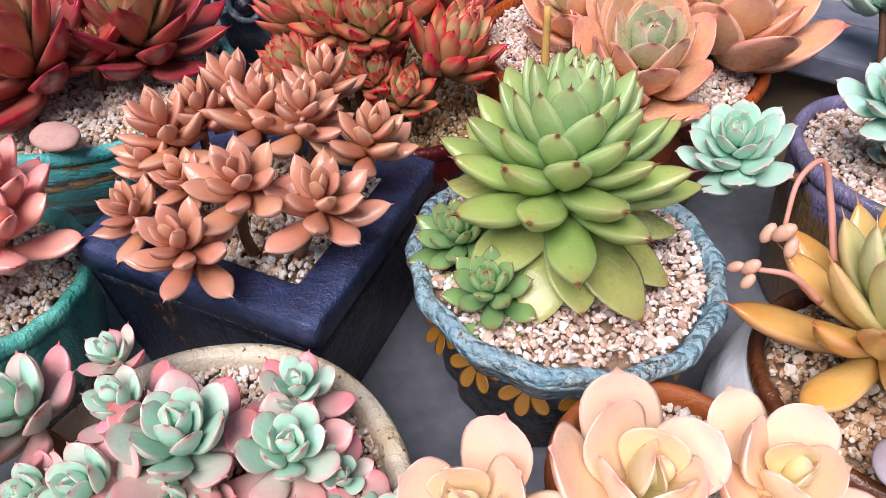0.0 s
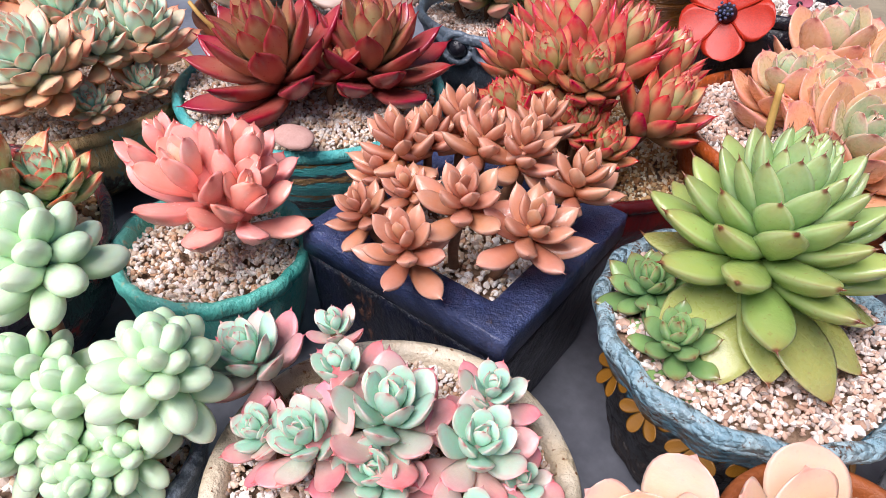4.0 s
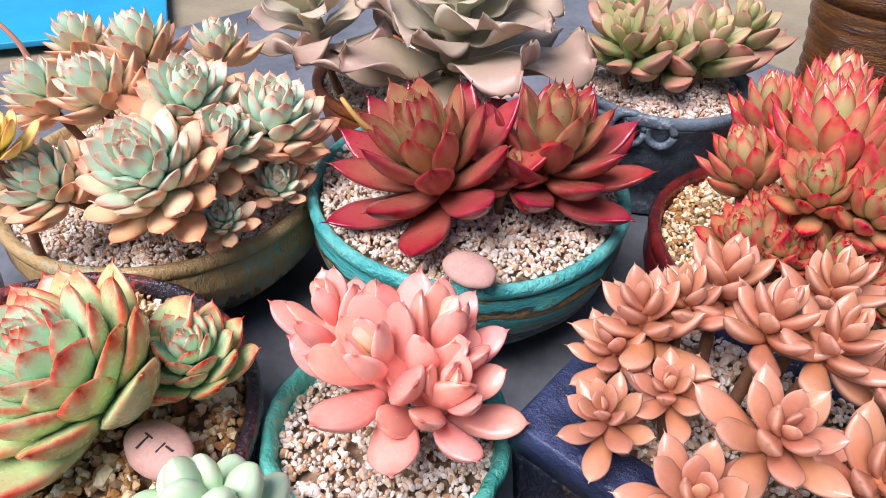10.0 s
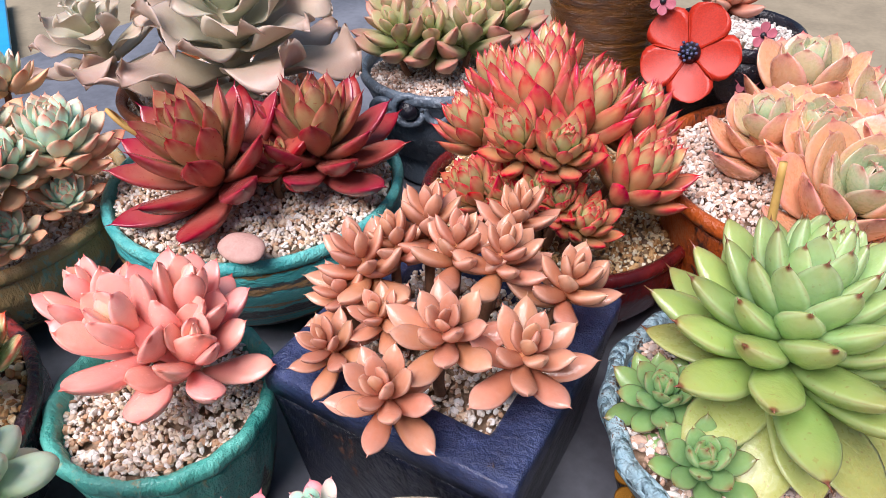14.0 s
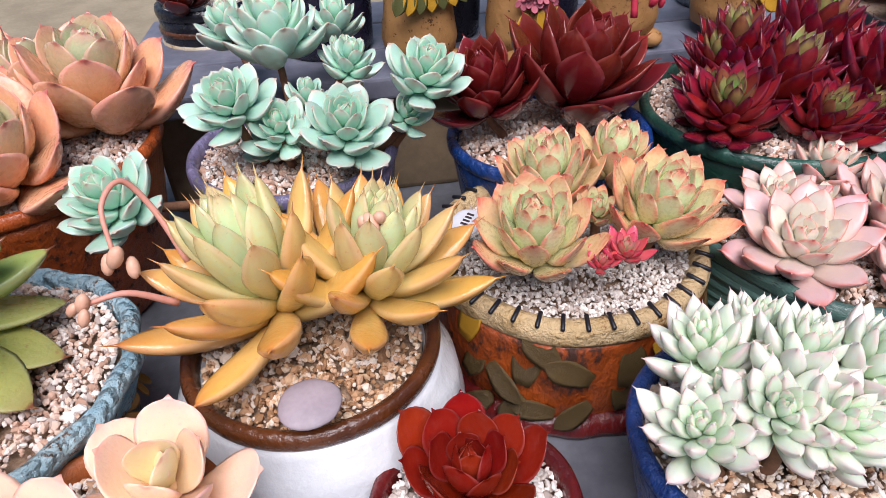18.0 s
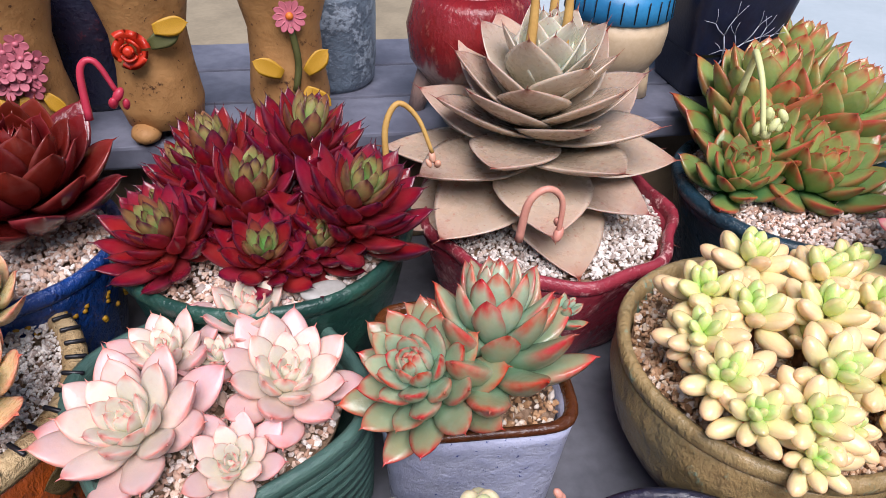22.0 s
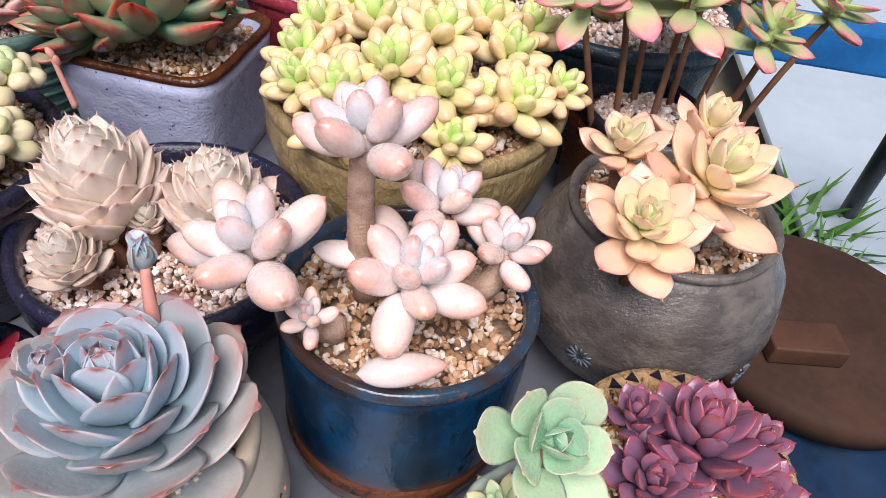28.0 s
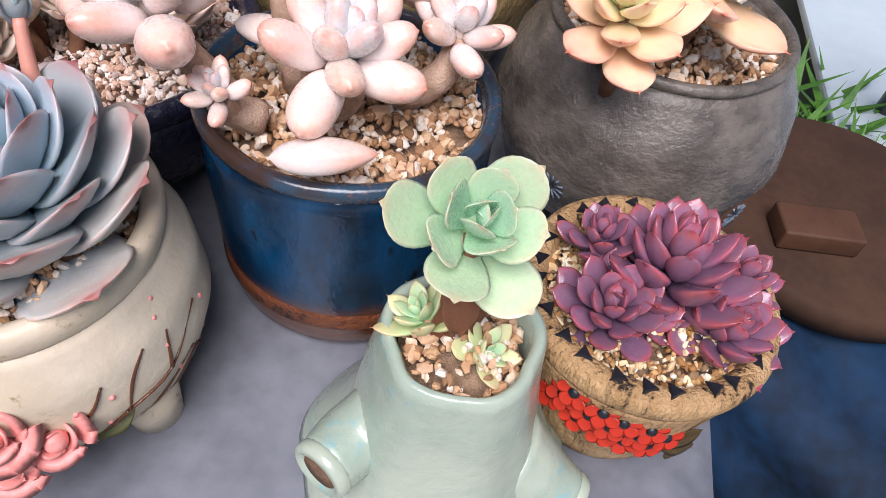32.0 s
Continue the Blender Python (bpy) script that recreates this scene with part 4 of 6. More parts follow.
plant("dark_red_succulent", RED_PAIR, L_RED, "pair of dark red pointed rosettes in a turquoise bowl", counts=[38, 36, 20], out=10, outer=4, inner=84, bend=0.95, size=1.2, small=0.42, rise=0.55, face=10)

pot(-0.44, 0.7, 0.105, 0.11, "brown clay pot under a ruffled succulent", TERRA, None, "cup")
gravel(-0.44, 0.7, 0.1, 0.093, GRIT)
plant("ruffled_succulent", RUFFLED, L_RUFFLE, "large grey-brown succulent with ruffled leaves", counts=[26, 16], out=8, face=6)

pot(-0.19, 0.745, 0.09, 0.13, "grey-blue ornate pot with a round knob", GREYBLUE, None, "flare")
gravel(-0.19, 0.745, 0.118, 0.078, GRIT_PINK)
plant("sedum_plant", GREY_SEDUM, L_GREYSED, "olive and pink many-stemmed succulent in a grey pot", counts=[16, 16, 16, 16, 14], out=16, outer=20, size=1.5)

pot(-0.053, 0.548, 0.122, 0.105, "shiny dark red glazed pot", REDGLAZE, None, "bowl", lip=0.009)
gravel(-0.053, 0.548, 0.098, 0.11, GRIT_TAN)
plant("red_cluster_succulent", RED_CLUSTER, L_REDCL, "dense mound of red-tipped green rosettes", counts=[30, 30, 30, 40, 40, 40, 32, 30, 30, 30, 34, 32], out=24, outer=24, inner=86, bend=0.95, size=1.16, small=0.45, fill=6, face=8)


pot(0.1, 0.71, 0.062, 0.2, "black pot with a red flower on its side", BLACK, None, "drum")
gravel(0.1, 0.71, 0.19, 0.053, GRIT_WHITE)
plant("small_succulent", SMALL_BROWN, L_GHOST, "small brown rosette in white gravel", counts=[24], base_z=0.19)

pot(-0.115, 0.34, 0.084, 0.13, "square dark navy pot with a heavy flat rim", NAVY, NAVY_SKYLIT_RIM, "box", power=18.0, turn=radians(-21), lip=0.025, rim_height=0.02, segs=160, flat=True, wobble=0.003)
gravel(-0.115, 0.34, 0.121, 0.059, GRIT, power=7.0, turn=radians(-21))
plant("copper_succulent", GHOST, L_GHOST, "copper brown rosettes on branching stems in a square pot", counts=[16] * 13, out=14, outer=4, inner=78, base_z=0.118, size=1.22, small=0.42, face=6)

pot(-0.103, 0.141, 0.095, 0.114, "speckled cream pot with a rounded rim", CREAM, None, "bowl", lip=0.011)
gravel(-0.103, 0.141, 0.104, 0.083, GRIT)
plant("rosette_succulent", PINK_MINT, L_PINKM, "mint green rosettes with pink outer leaves in a cream pot", counts=[22, 20, 20, 20, 16, 20, 16, 14, 16, 14, 16, 16, 16], out=14, outer=0, base_z=0.092, size=1.36, bend=0.7, small=0.3)

pot(0.076, 0.306, 0.098, 0.126, "blue crackle-glazed pot with a scalloped rim", BLUECRACK, CRACKRIM, "flare", wave=(14, 0.018), lip=0.01)
gravel(0.076, 0.306, 0.12, 0.085, GRIT_PINK)
agave = plant("green_agave_succulent", AGAVE[:1], L_AGAVE, "tall green succulent with red leaf tips and two offsets", counts=[54], out=0, outer=2, inner=84, small=0.5, size=1.0, bend=0.95, rise=0.7, jitter=3, face=0)
low = part("rosette", lathe([(0.012, -0.03), (0.016, -0.01), (0.012, 0.0)], 10), L_AGAVE_LOW.material, agave)
low.location = Vector((0.066, 0.306, 0.156)) - agave.location
for turn, length, down in ((-106, 0.07, 24), (-78, 0.066, 14), (-52, 0.08, 12), (-24, 0.078, 14), (8, 0.08, 8), (46, 0.08, 6), (100, 0.08, 4), (148, 0.076, 2), (-140, 0.066, 10)):
    lf = new("leaf", L_AGAVE_LOW.meshes[RNG.randrange(4)])
    lf.parent = low
    lf.matrix_basis = pose(0, 0, 0, 0, 0, turn) @ pose(0, 0, 0, RNG.uniform(-8, 8), down, 0) @ Matrix.Diagonal((length, length, length, 1))
    lf.color = (RNG.uniform(0.4, 1), RNG.random(), RNG.random(), 1)
for x, y, z, r in AGAVE[1:]:
    rosette(agave, (x, y, z), r, L_PUP, 26, face=22, outer=0, inner=82, small=0.5, rise=0.8, bend=0.9)

pot(0.115, 0.165, 0.06, 0.11, "plain terracotta pot under apricot leaves", TERRA, None, "cup")
gravel(0.115, 0.165, 0.1, 0.05, GRIT)
plant("apricot_succulent", PEACH_BIG, L_PEACHBIG, "apricot rosettes with broad waxy leaves", counts=[14, 12, 11], out=8, outer=12, size=1.26, face=14, small=0.35)

pot(0.253, 0.228, 0.077, 0.111, "round white pot with a brown inner rim and faint blue flowers", WHITE, BROWN, "belly")
gravel(0.253, 0.228, 0.101, 0.065, GRIT_BROWN)
plant("amber_succulent", YELLOW_PAIR, L_YELLOW, "pair of amber and green pointed rosettes in a white pot", counts=[38, 38], out=14, outer=13, inner=88, size=1.2, bend=1.1, rise=0.55, small=0.5, face=4)

pot(0.142, 0.54, 0.122, 0.15, "bright orange clay pot", ORANGE, None, "cup")
gravel(0.142, 0.54, 0.142, 0.11, GRIT_PINK)
plant("peach_succulent", GOBLET, L_GOB, "peach and green rosettes with cupped leaves in an orange pot", counts=[26, 26, 22, 20], out=12, outer=14, size=1.18, fill=5)

pot(0.33, 0.402, 0.083, 0.143, "tall pot glazed purple over brown and green", LILAC, None, "cup")
gravel(0.33, 0.402, 0.135, 0.072, GRIT_PINK)
plant("mint_stem_succulent", MINT_STEMS, L_MINT, "mint green rosettes on long bare stems", counts=[30, 30, 32, 30, 32, 20, 20, 22, 22, 20, 22], out=16, base_z=0.132, size=1.14, fill=3, outer=-8)

pot(0.382, 0.72, 0.055, 0.15, "dark pot with yellow flowers on a rope band", BLACK, None, "drum", z=0.03)
gravel(0.382, 0.72, 0.17, 0.047, GRIT_WHITE)
plant("small_succulent", SMALL_RED, L_WINE, "small red rosette in pale gravel", counts=[22], base_z=0.175)

pot(0.527, 0.319, 0.087, 0.124, "cobalt blue pot with yellow dots", BLUE, None, "cup")
gravel(0.527, 0.319, 0.114, 0.077, GRIT_PINK)
plant("wine_succulent", WINE, L_WINE, "pair of glossy wine red rosettes in a blue pot", counts=[38, 40], out=14, outer=4, base_z=0.125, bend=0.9, size=1.22, rise=0.6)

pot(0.694, 0.218, 0.112, 0.133, "dark bottle green glazed pot", GREEN, None, "cup")
gravel(0.694, 0.218, 0.123, 0.102, GRIT_PINK)
plant("purple_red_succulent", PURPLE_RED, L_PURPLE, "cluster of purple-red pointed rosettes with green hearts", counts=[40, 42, 42, 36, 40, 40, 34], out=14, outer=12, inner=68, base_z=0.12, size=1.42, bend=0.6, small=0.4, fill=3, face=12)

pot(0.45, 0.216, 0.1, 0.102, "orange pot with a stitched cream rim and clay leaves", ORANGE, RIMCLAY, "drum", lip=0.014, rim_height=0.017, wobble=0.03)
gravel(0.45, 0.216, 0.094, 0.086, GRIT_WHITE, size=0.003)
cream = plant("cream_succulent", CREAM_ROSETTES[:5], L_CREAM, "cream and peach ball-shaped rosettes in an orange pot", counts=[42, 42, 38, 34, 22], out=10, outer=0, base_z=0.094, size=1.24, inner=88, rise=0.8)
for spot in CREAM_ROSETTES[5:]:
    rosette(cream, spot[:3], spot[3] * 1.15, L_ROSY, 22, outer=16, inner=80, small=0.4)

pot(0.6, 0.107, 0.086, 0.103, "dark green pot with fine ribs round it", RIBGREEN, None, "drum", power=3.0)
gravel(0.6, 0.107, 0.093, 0.075, GRIT_PINK)
plant("blush_succulent", BLUSH, L_BLUSH, "pale blush pink rosettes in a ribbed green pot", counts=[32, 32, 26, 28, 24, 20], out=10, outer=8, base_z=0.1, size=1.32)

pot(0.743, 0.034, 0.063, 0.1, "square pale lilac pot with blue speckles", PALELILAC, BROWN, "box", rim_height=0.006, lip=0.006, power=6.0, turn=radians(-32))
gravel(0.743, 0.034, 0.09, 0.053, GRIT_BROWN, power=5.0, turn=radians(-32))
plant("teal_red_succulent", TEAL_RED, L_TEAL, "two teal green rosettes with red edges in a lilac pot", counts=[42, 44, 14], out=26, outer=-10, base_z=0.102, size=1.2, rise=0.9, face=12, bend=0.8)

pot(0.415, 0.025, 0.075, 0.1, "dark cobalt pot under a pale spiky plant", BLUE, None, "cup")
gravel(0.415, 0.025, 0.09, 0.065, GRIT)
plant("spiky_succulent", WHITE_SPIKY, L_SPIKY, "dense pale mint rosettes with pink pointed tips", counts=[30, 26, 30, 30, 30, 30, 30, 28], out=18, outer=24, base_z=0.092, size=1.45, fill=2)

pot(0.594, -0.09, 0.085, 0.1, "ink blue glazed pot under pale yellow beads", INK, None, "cup")
gravel(0.594, -0.09, 0.09, 0.074, GRIT_BROWN)
plant("bead_sedum", BEADS, L_BEAD, "pale yellow sedum with round bead-like leaves", counts=[19] * 14, out=16, small=0.6, outer=-8, inner=72, jitter=8, base_z=0.092, short=0.62, spread=0.3, rise=0.4, size=1.24, bend=0.8, fill=3)

pot(0.275, 0.098, 0.056, 0.078, "small red glazed pot", REDGLAZE, None, "cup")
gravel(0.275, 0.098, 0.07, 0.046, GRIT_WHITE)
plant("red_succulent", FRONT_RED, L_FRONTRED, "bright dark red rosette in a small red pot", counts=[26], base_z=0.07, small=0.35)

pot(0.914, 0.129, 0.112, 0.11, "rose red pot with a fluted rim", ROSE, None, "cup", wave=(9, 0.03))
gravel(0.914, 0.129, 0.101, 0.098, GRIT_WHITE)
plant("brown_agave_succulent", BROWN_BIG, L_BROWN, "large brown-grey rosette in tiers of pointed leaves", counts=[54], outer=-22, inner=86, size=1.14, bend=0.95, rise=0.9, base_z=0.103, face=4, jitter=6)

pot(1.105, 0.002, 0.111, 0.127, "deep teal glazed pot with a thick rim", DEEPTEAL, None, "cup", lip=0.011)
gravel(1.105, 0.002, 0.119, 0.098, GRIT_PINK)
plant("olive_red_succulent", OLIVE_RED, L_OLIVE, "mound of olive green rosettes with red edges", counts=[36, 36, 30, 34, 34, 32], out=14, outer=8, size=1.35, fill=1, face=10)

pot(0.898, -0.093, 0.103, 0.118, "brown pot with pale green runs under a jelly bean plant", MOSS, None, "bowl")
gravel(0.898, -0.093, 0.109, 0.091, GRIT_BROWN)
plant("jelly_bean_sedum", JELLY, L_JELLY, "yellow-green jelly bean sedum filling its pot", counts=[17] * 18, out=18, small=0.48, outer=2, inner=74, jitter=9, base_z=0.106, short=0.88, spread=0.2, rise=0.4, size=1.42, bend=0.75, fill=4, face=10)

pot(1.065, -0.131, 0.048, 0.1, "small square brown pot with yellow flowers", BROWN, BLACK, "box", power=5.0)
gravel(1.065, -0.131, 0.09, 0.04, GRIT_PINK)
plant("star_sedum", STAR_JADE, L_STAR, "green and pink star-shaped sedum on thin brown stems", counts=[13] * 8, out=18, outer=-12, size=1.5, base_z=0.09, stalk=0.0024, face=4)

pot(0.728, -0.163, 0.083, 0.08, "round dark ink pot with a reddish rim", INK, None, "bowl")
gravel(0.728, -0.163, 0.067, 0.073, GRIT_PINK)
plant("lilac_succulent", LILAC_TRIO, L_LILACW, "pale lilac-white rosettes packed with pointed leaves", counts=[64, 60, 40, 20, 18], out=8, outer=6, base_z=0.07, size=1.18, rise=1.0, small=0.45, face=6)

pot(0.837, -0.273, 0.0632, 0.112, "shiny blue glazed pot with a rust brown band", BLUEPOT, RUSTRIM, "drum", rim_height=0.007, lip=0.006)
gravel(0.837, -0.273, 0.102, 0.0562, GRIT_BROWN)
plant("moonstone_succulent", MOONSTONE, L_MOON, "pale pink moonstone succulent with fat rounded leaves", counts=[12, 11, 14, 12, 12, 12], out=16, outer=8, small=0.5, jitter=8, short=0.86, spread=0.22, size=1.24, bend=0.8, rise=0.35, stalk=0.0065, face=0)

pot(0.993, -0.258, 0.0585, 0.125, "round rough grey stoneware pot with pressed flowers", GREY, None, "globe", rim_height=0.005, lip=0.005)
gravel(0.993, -0.258, 0.117, 0.0505, GRIT_BROWN)
plant("amber_succulent", AMBER, L_AMBER, "amber cream rosettes in a grey stoneware pot", counts=[20, 16, 20, 16], out=14, outer=4, base_z=0.115, size=1.22)

pot(0.705, -0.31, 0.056, 0.1, "bone-coloured pot with scratched branches and red dots", BONE, None, "belly")
gravel(0.705, -0.31, 0.092, 0.048, GRIT_BROWN)
blue = plant("blue_succulent", BLUE_BIG, L_BLUE, "large blue-grey rosette over a bone-coloured pot", counts=[44], outer=-8, base_z=0.09, jitter=2.5, size=1.16, rise=0.85, face=2)
rosette(blue, (0.692, -0.303, 0.136), 0.017, L_BLUE, 16, inner=80, outer=30, small=0.5)

pot(0.632, -0.222, 0.03, 0.055, "small dark pot under crimson leaves", INK, None, "cup")
plant("crimson_succulent", [(0.632, -0.222, 0.078, 0.028)], L_CRIMSON, "small crimson rosette in a dark pot", counts=[18], base_z=0.05)

gravel(0.851, -0.391, 0.094, 0.021, GRIT_BROWN, size=0.004)
plant("small_succulent", MINT_TOP[1:], L_SPROUT, "two small pale green rosettes in a stump pot", counts=[16, 13], out=30, outer=10, base_z=0.092, size=1.2, face=0)
mint = plant("mint_succulent", MINT_TOP[:1], L_MINTTOP, "mint rosette on a bare stem in a stump pot", counts=[15], lone_out=30, out=30, outer=2, base_z=0.092, stalk=0.004, size=1.25, face=0)
DRYLEAF = plain("dry_brown_leaf", "8a5a3c", "6a3c28", 0.6, 200, 0.5)
dry = leaf_mesh("dry_leaf", "spear", 0.5, 0.08, DRYLEAF, -0.25, 0.4, ruffle=0.12)
for x, y, z, turn, down, size in ((0.848, -0.386, 0.128, -100, 50, 0.024), (0.852, -0.388, 0.118, -60, 62, 0.02), (0.846, -0.388, 0.112, -130, 66, 0.018)):
    lf = new("dry_leaf", dry)
    lf.parent = mint
    lf.matrix_basis = pose(x - mint.location.x, y - mint.location.y, z - mint.location.z, 0, 0, turn) @ pose(0, 0, 0, 0, down, 0) @ Matrix.Diagonal((size, size, size, 1))

pot(0.938, -0.375, 0.0525, 0.08, "clay pot like a log with red flowers on it", BARK, None, "cup", lip=0.01)
gravel(0.938, -0.375, 0.072, 0.0425, GRIT_TAN, size=0.003)
plant("violet_succulent", VIOLET, L_VIOLET, "violet red rosettes in a log-shaped pot", counts=[24, 32, 26, 18], out=12, outer=4, base_z=0.064, size=1.28, small=0.4, fill=3, face=6)

pot(-0.668, 0.3, 0.05, 0.1, "small white pot at the end of the bench", WHITE, None, "cup")
gravel(-0.668, 0.3, 0.09, 0.042, GRIT)
plant("pale_succulent", LEFT_YELLOW, L_PALE, "pale yellow rosette with red edges in a white pot", counts=[26], base_z=0.094)


# ---- stump pot ----
sp = thing("stump_pot", 0.851, -0.391, 0.0, "pale celadon pot shaped like a tree stump with two spouts", "plant pot")
part("trunk", lathe([(0.058, 0.0), (0.056, 0.006), (0.046, 0.02), (0.037, 0.045), (0.031, 0.075), (0.0275, 0.096), (0.0265, 0.1), (0.0245, 0.101), (0.0225, 0.098), (0.0215, 0.085), (0.02, 0.06)], 64, wave=(5, 0.03), wobble=0.05), CELADON, sp)


def spout(pts, radii):
    way = curve_path(pts, 5)
    rr = [float(np.interp(i / (len(way) - 1), [k / (len(radii) - 1) for k in range(len(radii))], radii)) for i in range(len(way))]
    ob = part("spout", tube(way, rr, 20), CELADON, sp)
    end, d = way[-1], (way[-1] - way[-2]).normalized()
    turn = Matrix.Translation(end) @ d.to_track_quat("Z", "Y").to_matrix().to_4x4()
    r = radii[-1]
    lip = part("spout_rim", lathe([(r * 0.98, -0.003), (r * 1.05, 0.0), (r * 1.0, 0.003), (r * 0.8, 0.004), (r * 0.66, 0.001), (r * 0.6, -0.001)], 32), CELADON, ob)
    lip.matrix_basis = turn
    hole = part("spout_soil", lathe([(r * 0.66, 0.0), (r * 0.62, 0.0025), (0.0005, 0.0028)], 24), plain("spout_soil", "8a6a50", "6a4c38", 0.9, 300, 0.8), ob)
    hole.matrix_basis = turn
    return ob


spout([(-0.016, -0.002, 0.046), (-0.035, -0.004, 0.045), (-0.049, -0.013, 0.046)], [0.023, 0.0145, 0.012])
spout([(0.02, -0.016, 0.03), (0.036, -0.028, 0.02), (0.046, -0.036, 0.016)], [0.022, 0.015, 0.011])

# ---- small things and details ----
def pebble(x, y, z, a, b, c, turn, material, label, name="pebble", dips=()):
    """A flat smooth stone, with dark strokes on it where it is written on."""
    bm = bmesh.new()
    bmesh.ops.create_icosphere(bm, subdivisions=3, radius=1)
    for v in bm.verts:
        v.co *= 1 + 0.06 * noise.noise(v.co * 1.6 + Vector((x * 40, y * 40, 0)))
        v.co = Vector((v.co.x * a, v.co.y * b, v.co.z * c))
    ob = part(name, bm, material)
    ob.matrix_basis = pose(x, y, z, 8, 0, turn)
    for px, py, w, h in dips:
        stroke = part("mark", box(w, h, 0.0008, (px, py, c * 0.97), 0.0003), INKMARK, ob)
        stroke.visible_shadow = True
    return tagged(ob, label, "stone")


INKMARK = plain("dark_ink", "3a2a2c", "2a1e20", 0.7)
pebble(-0.28, 0.4, 0.128, 0.02, 0.014, 0.006, -20, PINKSTONE, "flat dusty pink stone lying on pale gravel")
pebble(-0.381, 0.215, 0.128, 0.022, 0.014, 0.006, -15, PINKSTONE, "flat pink stone with dark strokes on it", dips=[(-0.006, 0.001, 0.006, 0.001), (-0.006, -0.003, 0.001, 0.008), (0.004, 0.0, 0.001, 0.006), (0.008, 0.002, 0.005, 0.001)])
pebble(0.224, 0.168, 0.124, 0.017, 0.015, 0.004, 0, plain("lilac_stone", "a79aa2", "948890", 0.6), "round pale lilac stone under amber leaves")
pebble(0.383, 0.245, 0.126, 0.016, 0.011, 0.003, 30, plain("white_tag", "d8d8de", "c8c8d0", 0.5), "oval white ceramic tag with blue strokes", dips=[(-0.006 + 0.004 * i, 0.0, 0.002, 0.005) for i in range(4)])
pebble(0.684, 0.118, 0.132, 0.016, 0.008, 0.003, -15, plain("grey_tag", "a8a4a0", "949088", 0.5), "oval grey stone tag on a pot edge")


def stick(points, radius, material, label, name="flower_stalk", buds=(), bud_mat=None, category="flower stalk"):
    """A bare or budding stalk."""
    p0 = Vector(points[0])
    ob = thing(name, p0.x, p0.y, p0.z, label, category)
    way = curve_path([Vector(p) - p0 for p in points], 6)
    part("stalk", tube(way, [radius * (1 - 0.4 * i / len(way)) for i in range(len(way))], 8), material, ob)
    for at, size in buds:
        bm = bmesh.new()
        bmesh.ops.create_icosphere(bm, subdivisions=2, radius=size, matrix=pose(*(Vector(at) - p0), RNG.uniform(-40, 40), RNG.uniform(-40, 40), 0) @ Matrix.Diagonal((0.7, 0.7, 1.25, 1)))
        part("bud", bm, bud_mat or material, ob)
    return ob


STRAW = plain("straw_stalk", "d2a860", "b98c48", 0.6)
PALEPINK = plain("pink_stalk", "d89a88", "c98474", 0.5)
PALEBUD = plain("peach_bud", "e2b49a", "d29a80", 0.5)
CREAMBUD = plain("cream_bud", "dcdca0", "c8cc8c", 0.5)
HOTPINK = plain("hot_pink_stalk", "c83a52", "a82a40", 0.4)
stick([(0.058, 0.35, 0.16), (0.055, 0.356, 0.21), (0.0514, 0.361, 0.256)], 0.0032, STRAW, "dry straw-coloured stick standing behind a green plant", "stick", category="stick")
stick([(-0.36, 0.465, 0.165), (-0.378, 0.45, 0.19), (-0.392, 0.452, 0.203), (-0.398, 0.468, 0.19), (-0.385, 0.47, 0.172)], 0.0022, STRAW, "thin curled dry stalk on a dark red plant")
stick([(0.205, 0.26, 0.17), (0.2, 0.28, 0.195), (0.19, 0.285, 0.215), (0.176, 0.275, 0.21), (0.172, 0.262, 0.19)], 0.002, PALEPINK, "pink arching flower stalk of an amber plant", buds=[((0.172, 0.26, 0.188), 0.006), ((0.168, 0.266, 0.182), 0.005), ((0.178, 0.258, 0.18), 0.005)], bud_mat=PALEBUD)
stick([(0.19, 0.235, 0.165), (0.17, 0.235, 0.182), (0.152, 0.238, 0.183)], 0.002, PALEPINK, "short pink flower stalk of an amber plant", buds=[((0.15, 0.238, 0.184), 0.005), ((0.145, 0.242, 0.18), 0.004), ((0.148, 0.232, 0.18), 0.004)], bud_mat=PALEBUD)
stick([(0.285, 0.205, 0.17), (0.287, 0.2, 0.19), (0.286, 0.192, 0.196)], 0.003, PALEPINK, "pink bud cluster in an amber rosette", buds=[((0.286 + 0.005 * math.cos(k), 0.193 + 0.005 * math.sin(k), 0.19 + 0.002 * k), 0.005) for k in range(6)], bud_mat=PALEBUD)
stick([(0.77, 0.165, 0.17), (0.772, 0.17, 0.205), (0.782, 0.168, 0.222), (0.794, 0.16, 0.21), (0.8, 0.15, 0.185)], 0.0026, STRAW, "bent straw flower stalk above purple leaves", buds=[((0.8, 0.15, 0.182), 0.004), ((0.803, 0.147, 0.176), 0.004), ((0.797, 0.15, 0.177), 0.003)], bud_mat=PALEBUD)
stick([(0.8, 0.055, 0.16), (0.803, 0.053, 0.19), (0.813, 0.047, 0.2), (0.823, 0.042, 0.19), (0.822, 0.04, 0.165)], 0.003, PALEPINK, "pink arching stalk on a teal green plant", buds=[((0.822, 0.04, 0.165), 0.005), ((0.824, 0.044, 0.172), 0.004)])
stick([(0.61, 0.31, 0.2), (0.614, 0.315, 0.235), (0.624, 0.312, 0.24), (0.632, 0.305, 0.218)], 0.003, HOTPINK, "hot pink drooping flower stalk of a wine red plant", buds=[((0.632, 0.304, 0.216), 0.005), ((0.628, 0.306, 0.21), 0.005), ((0.636, 0.304, 0.208), 0.004)])
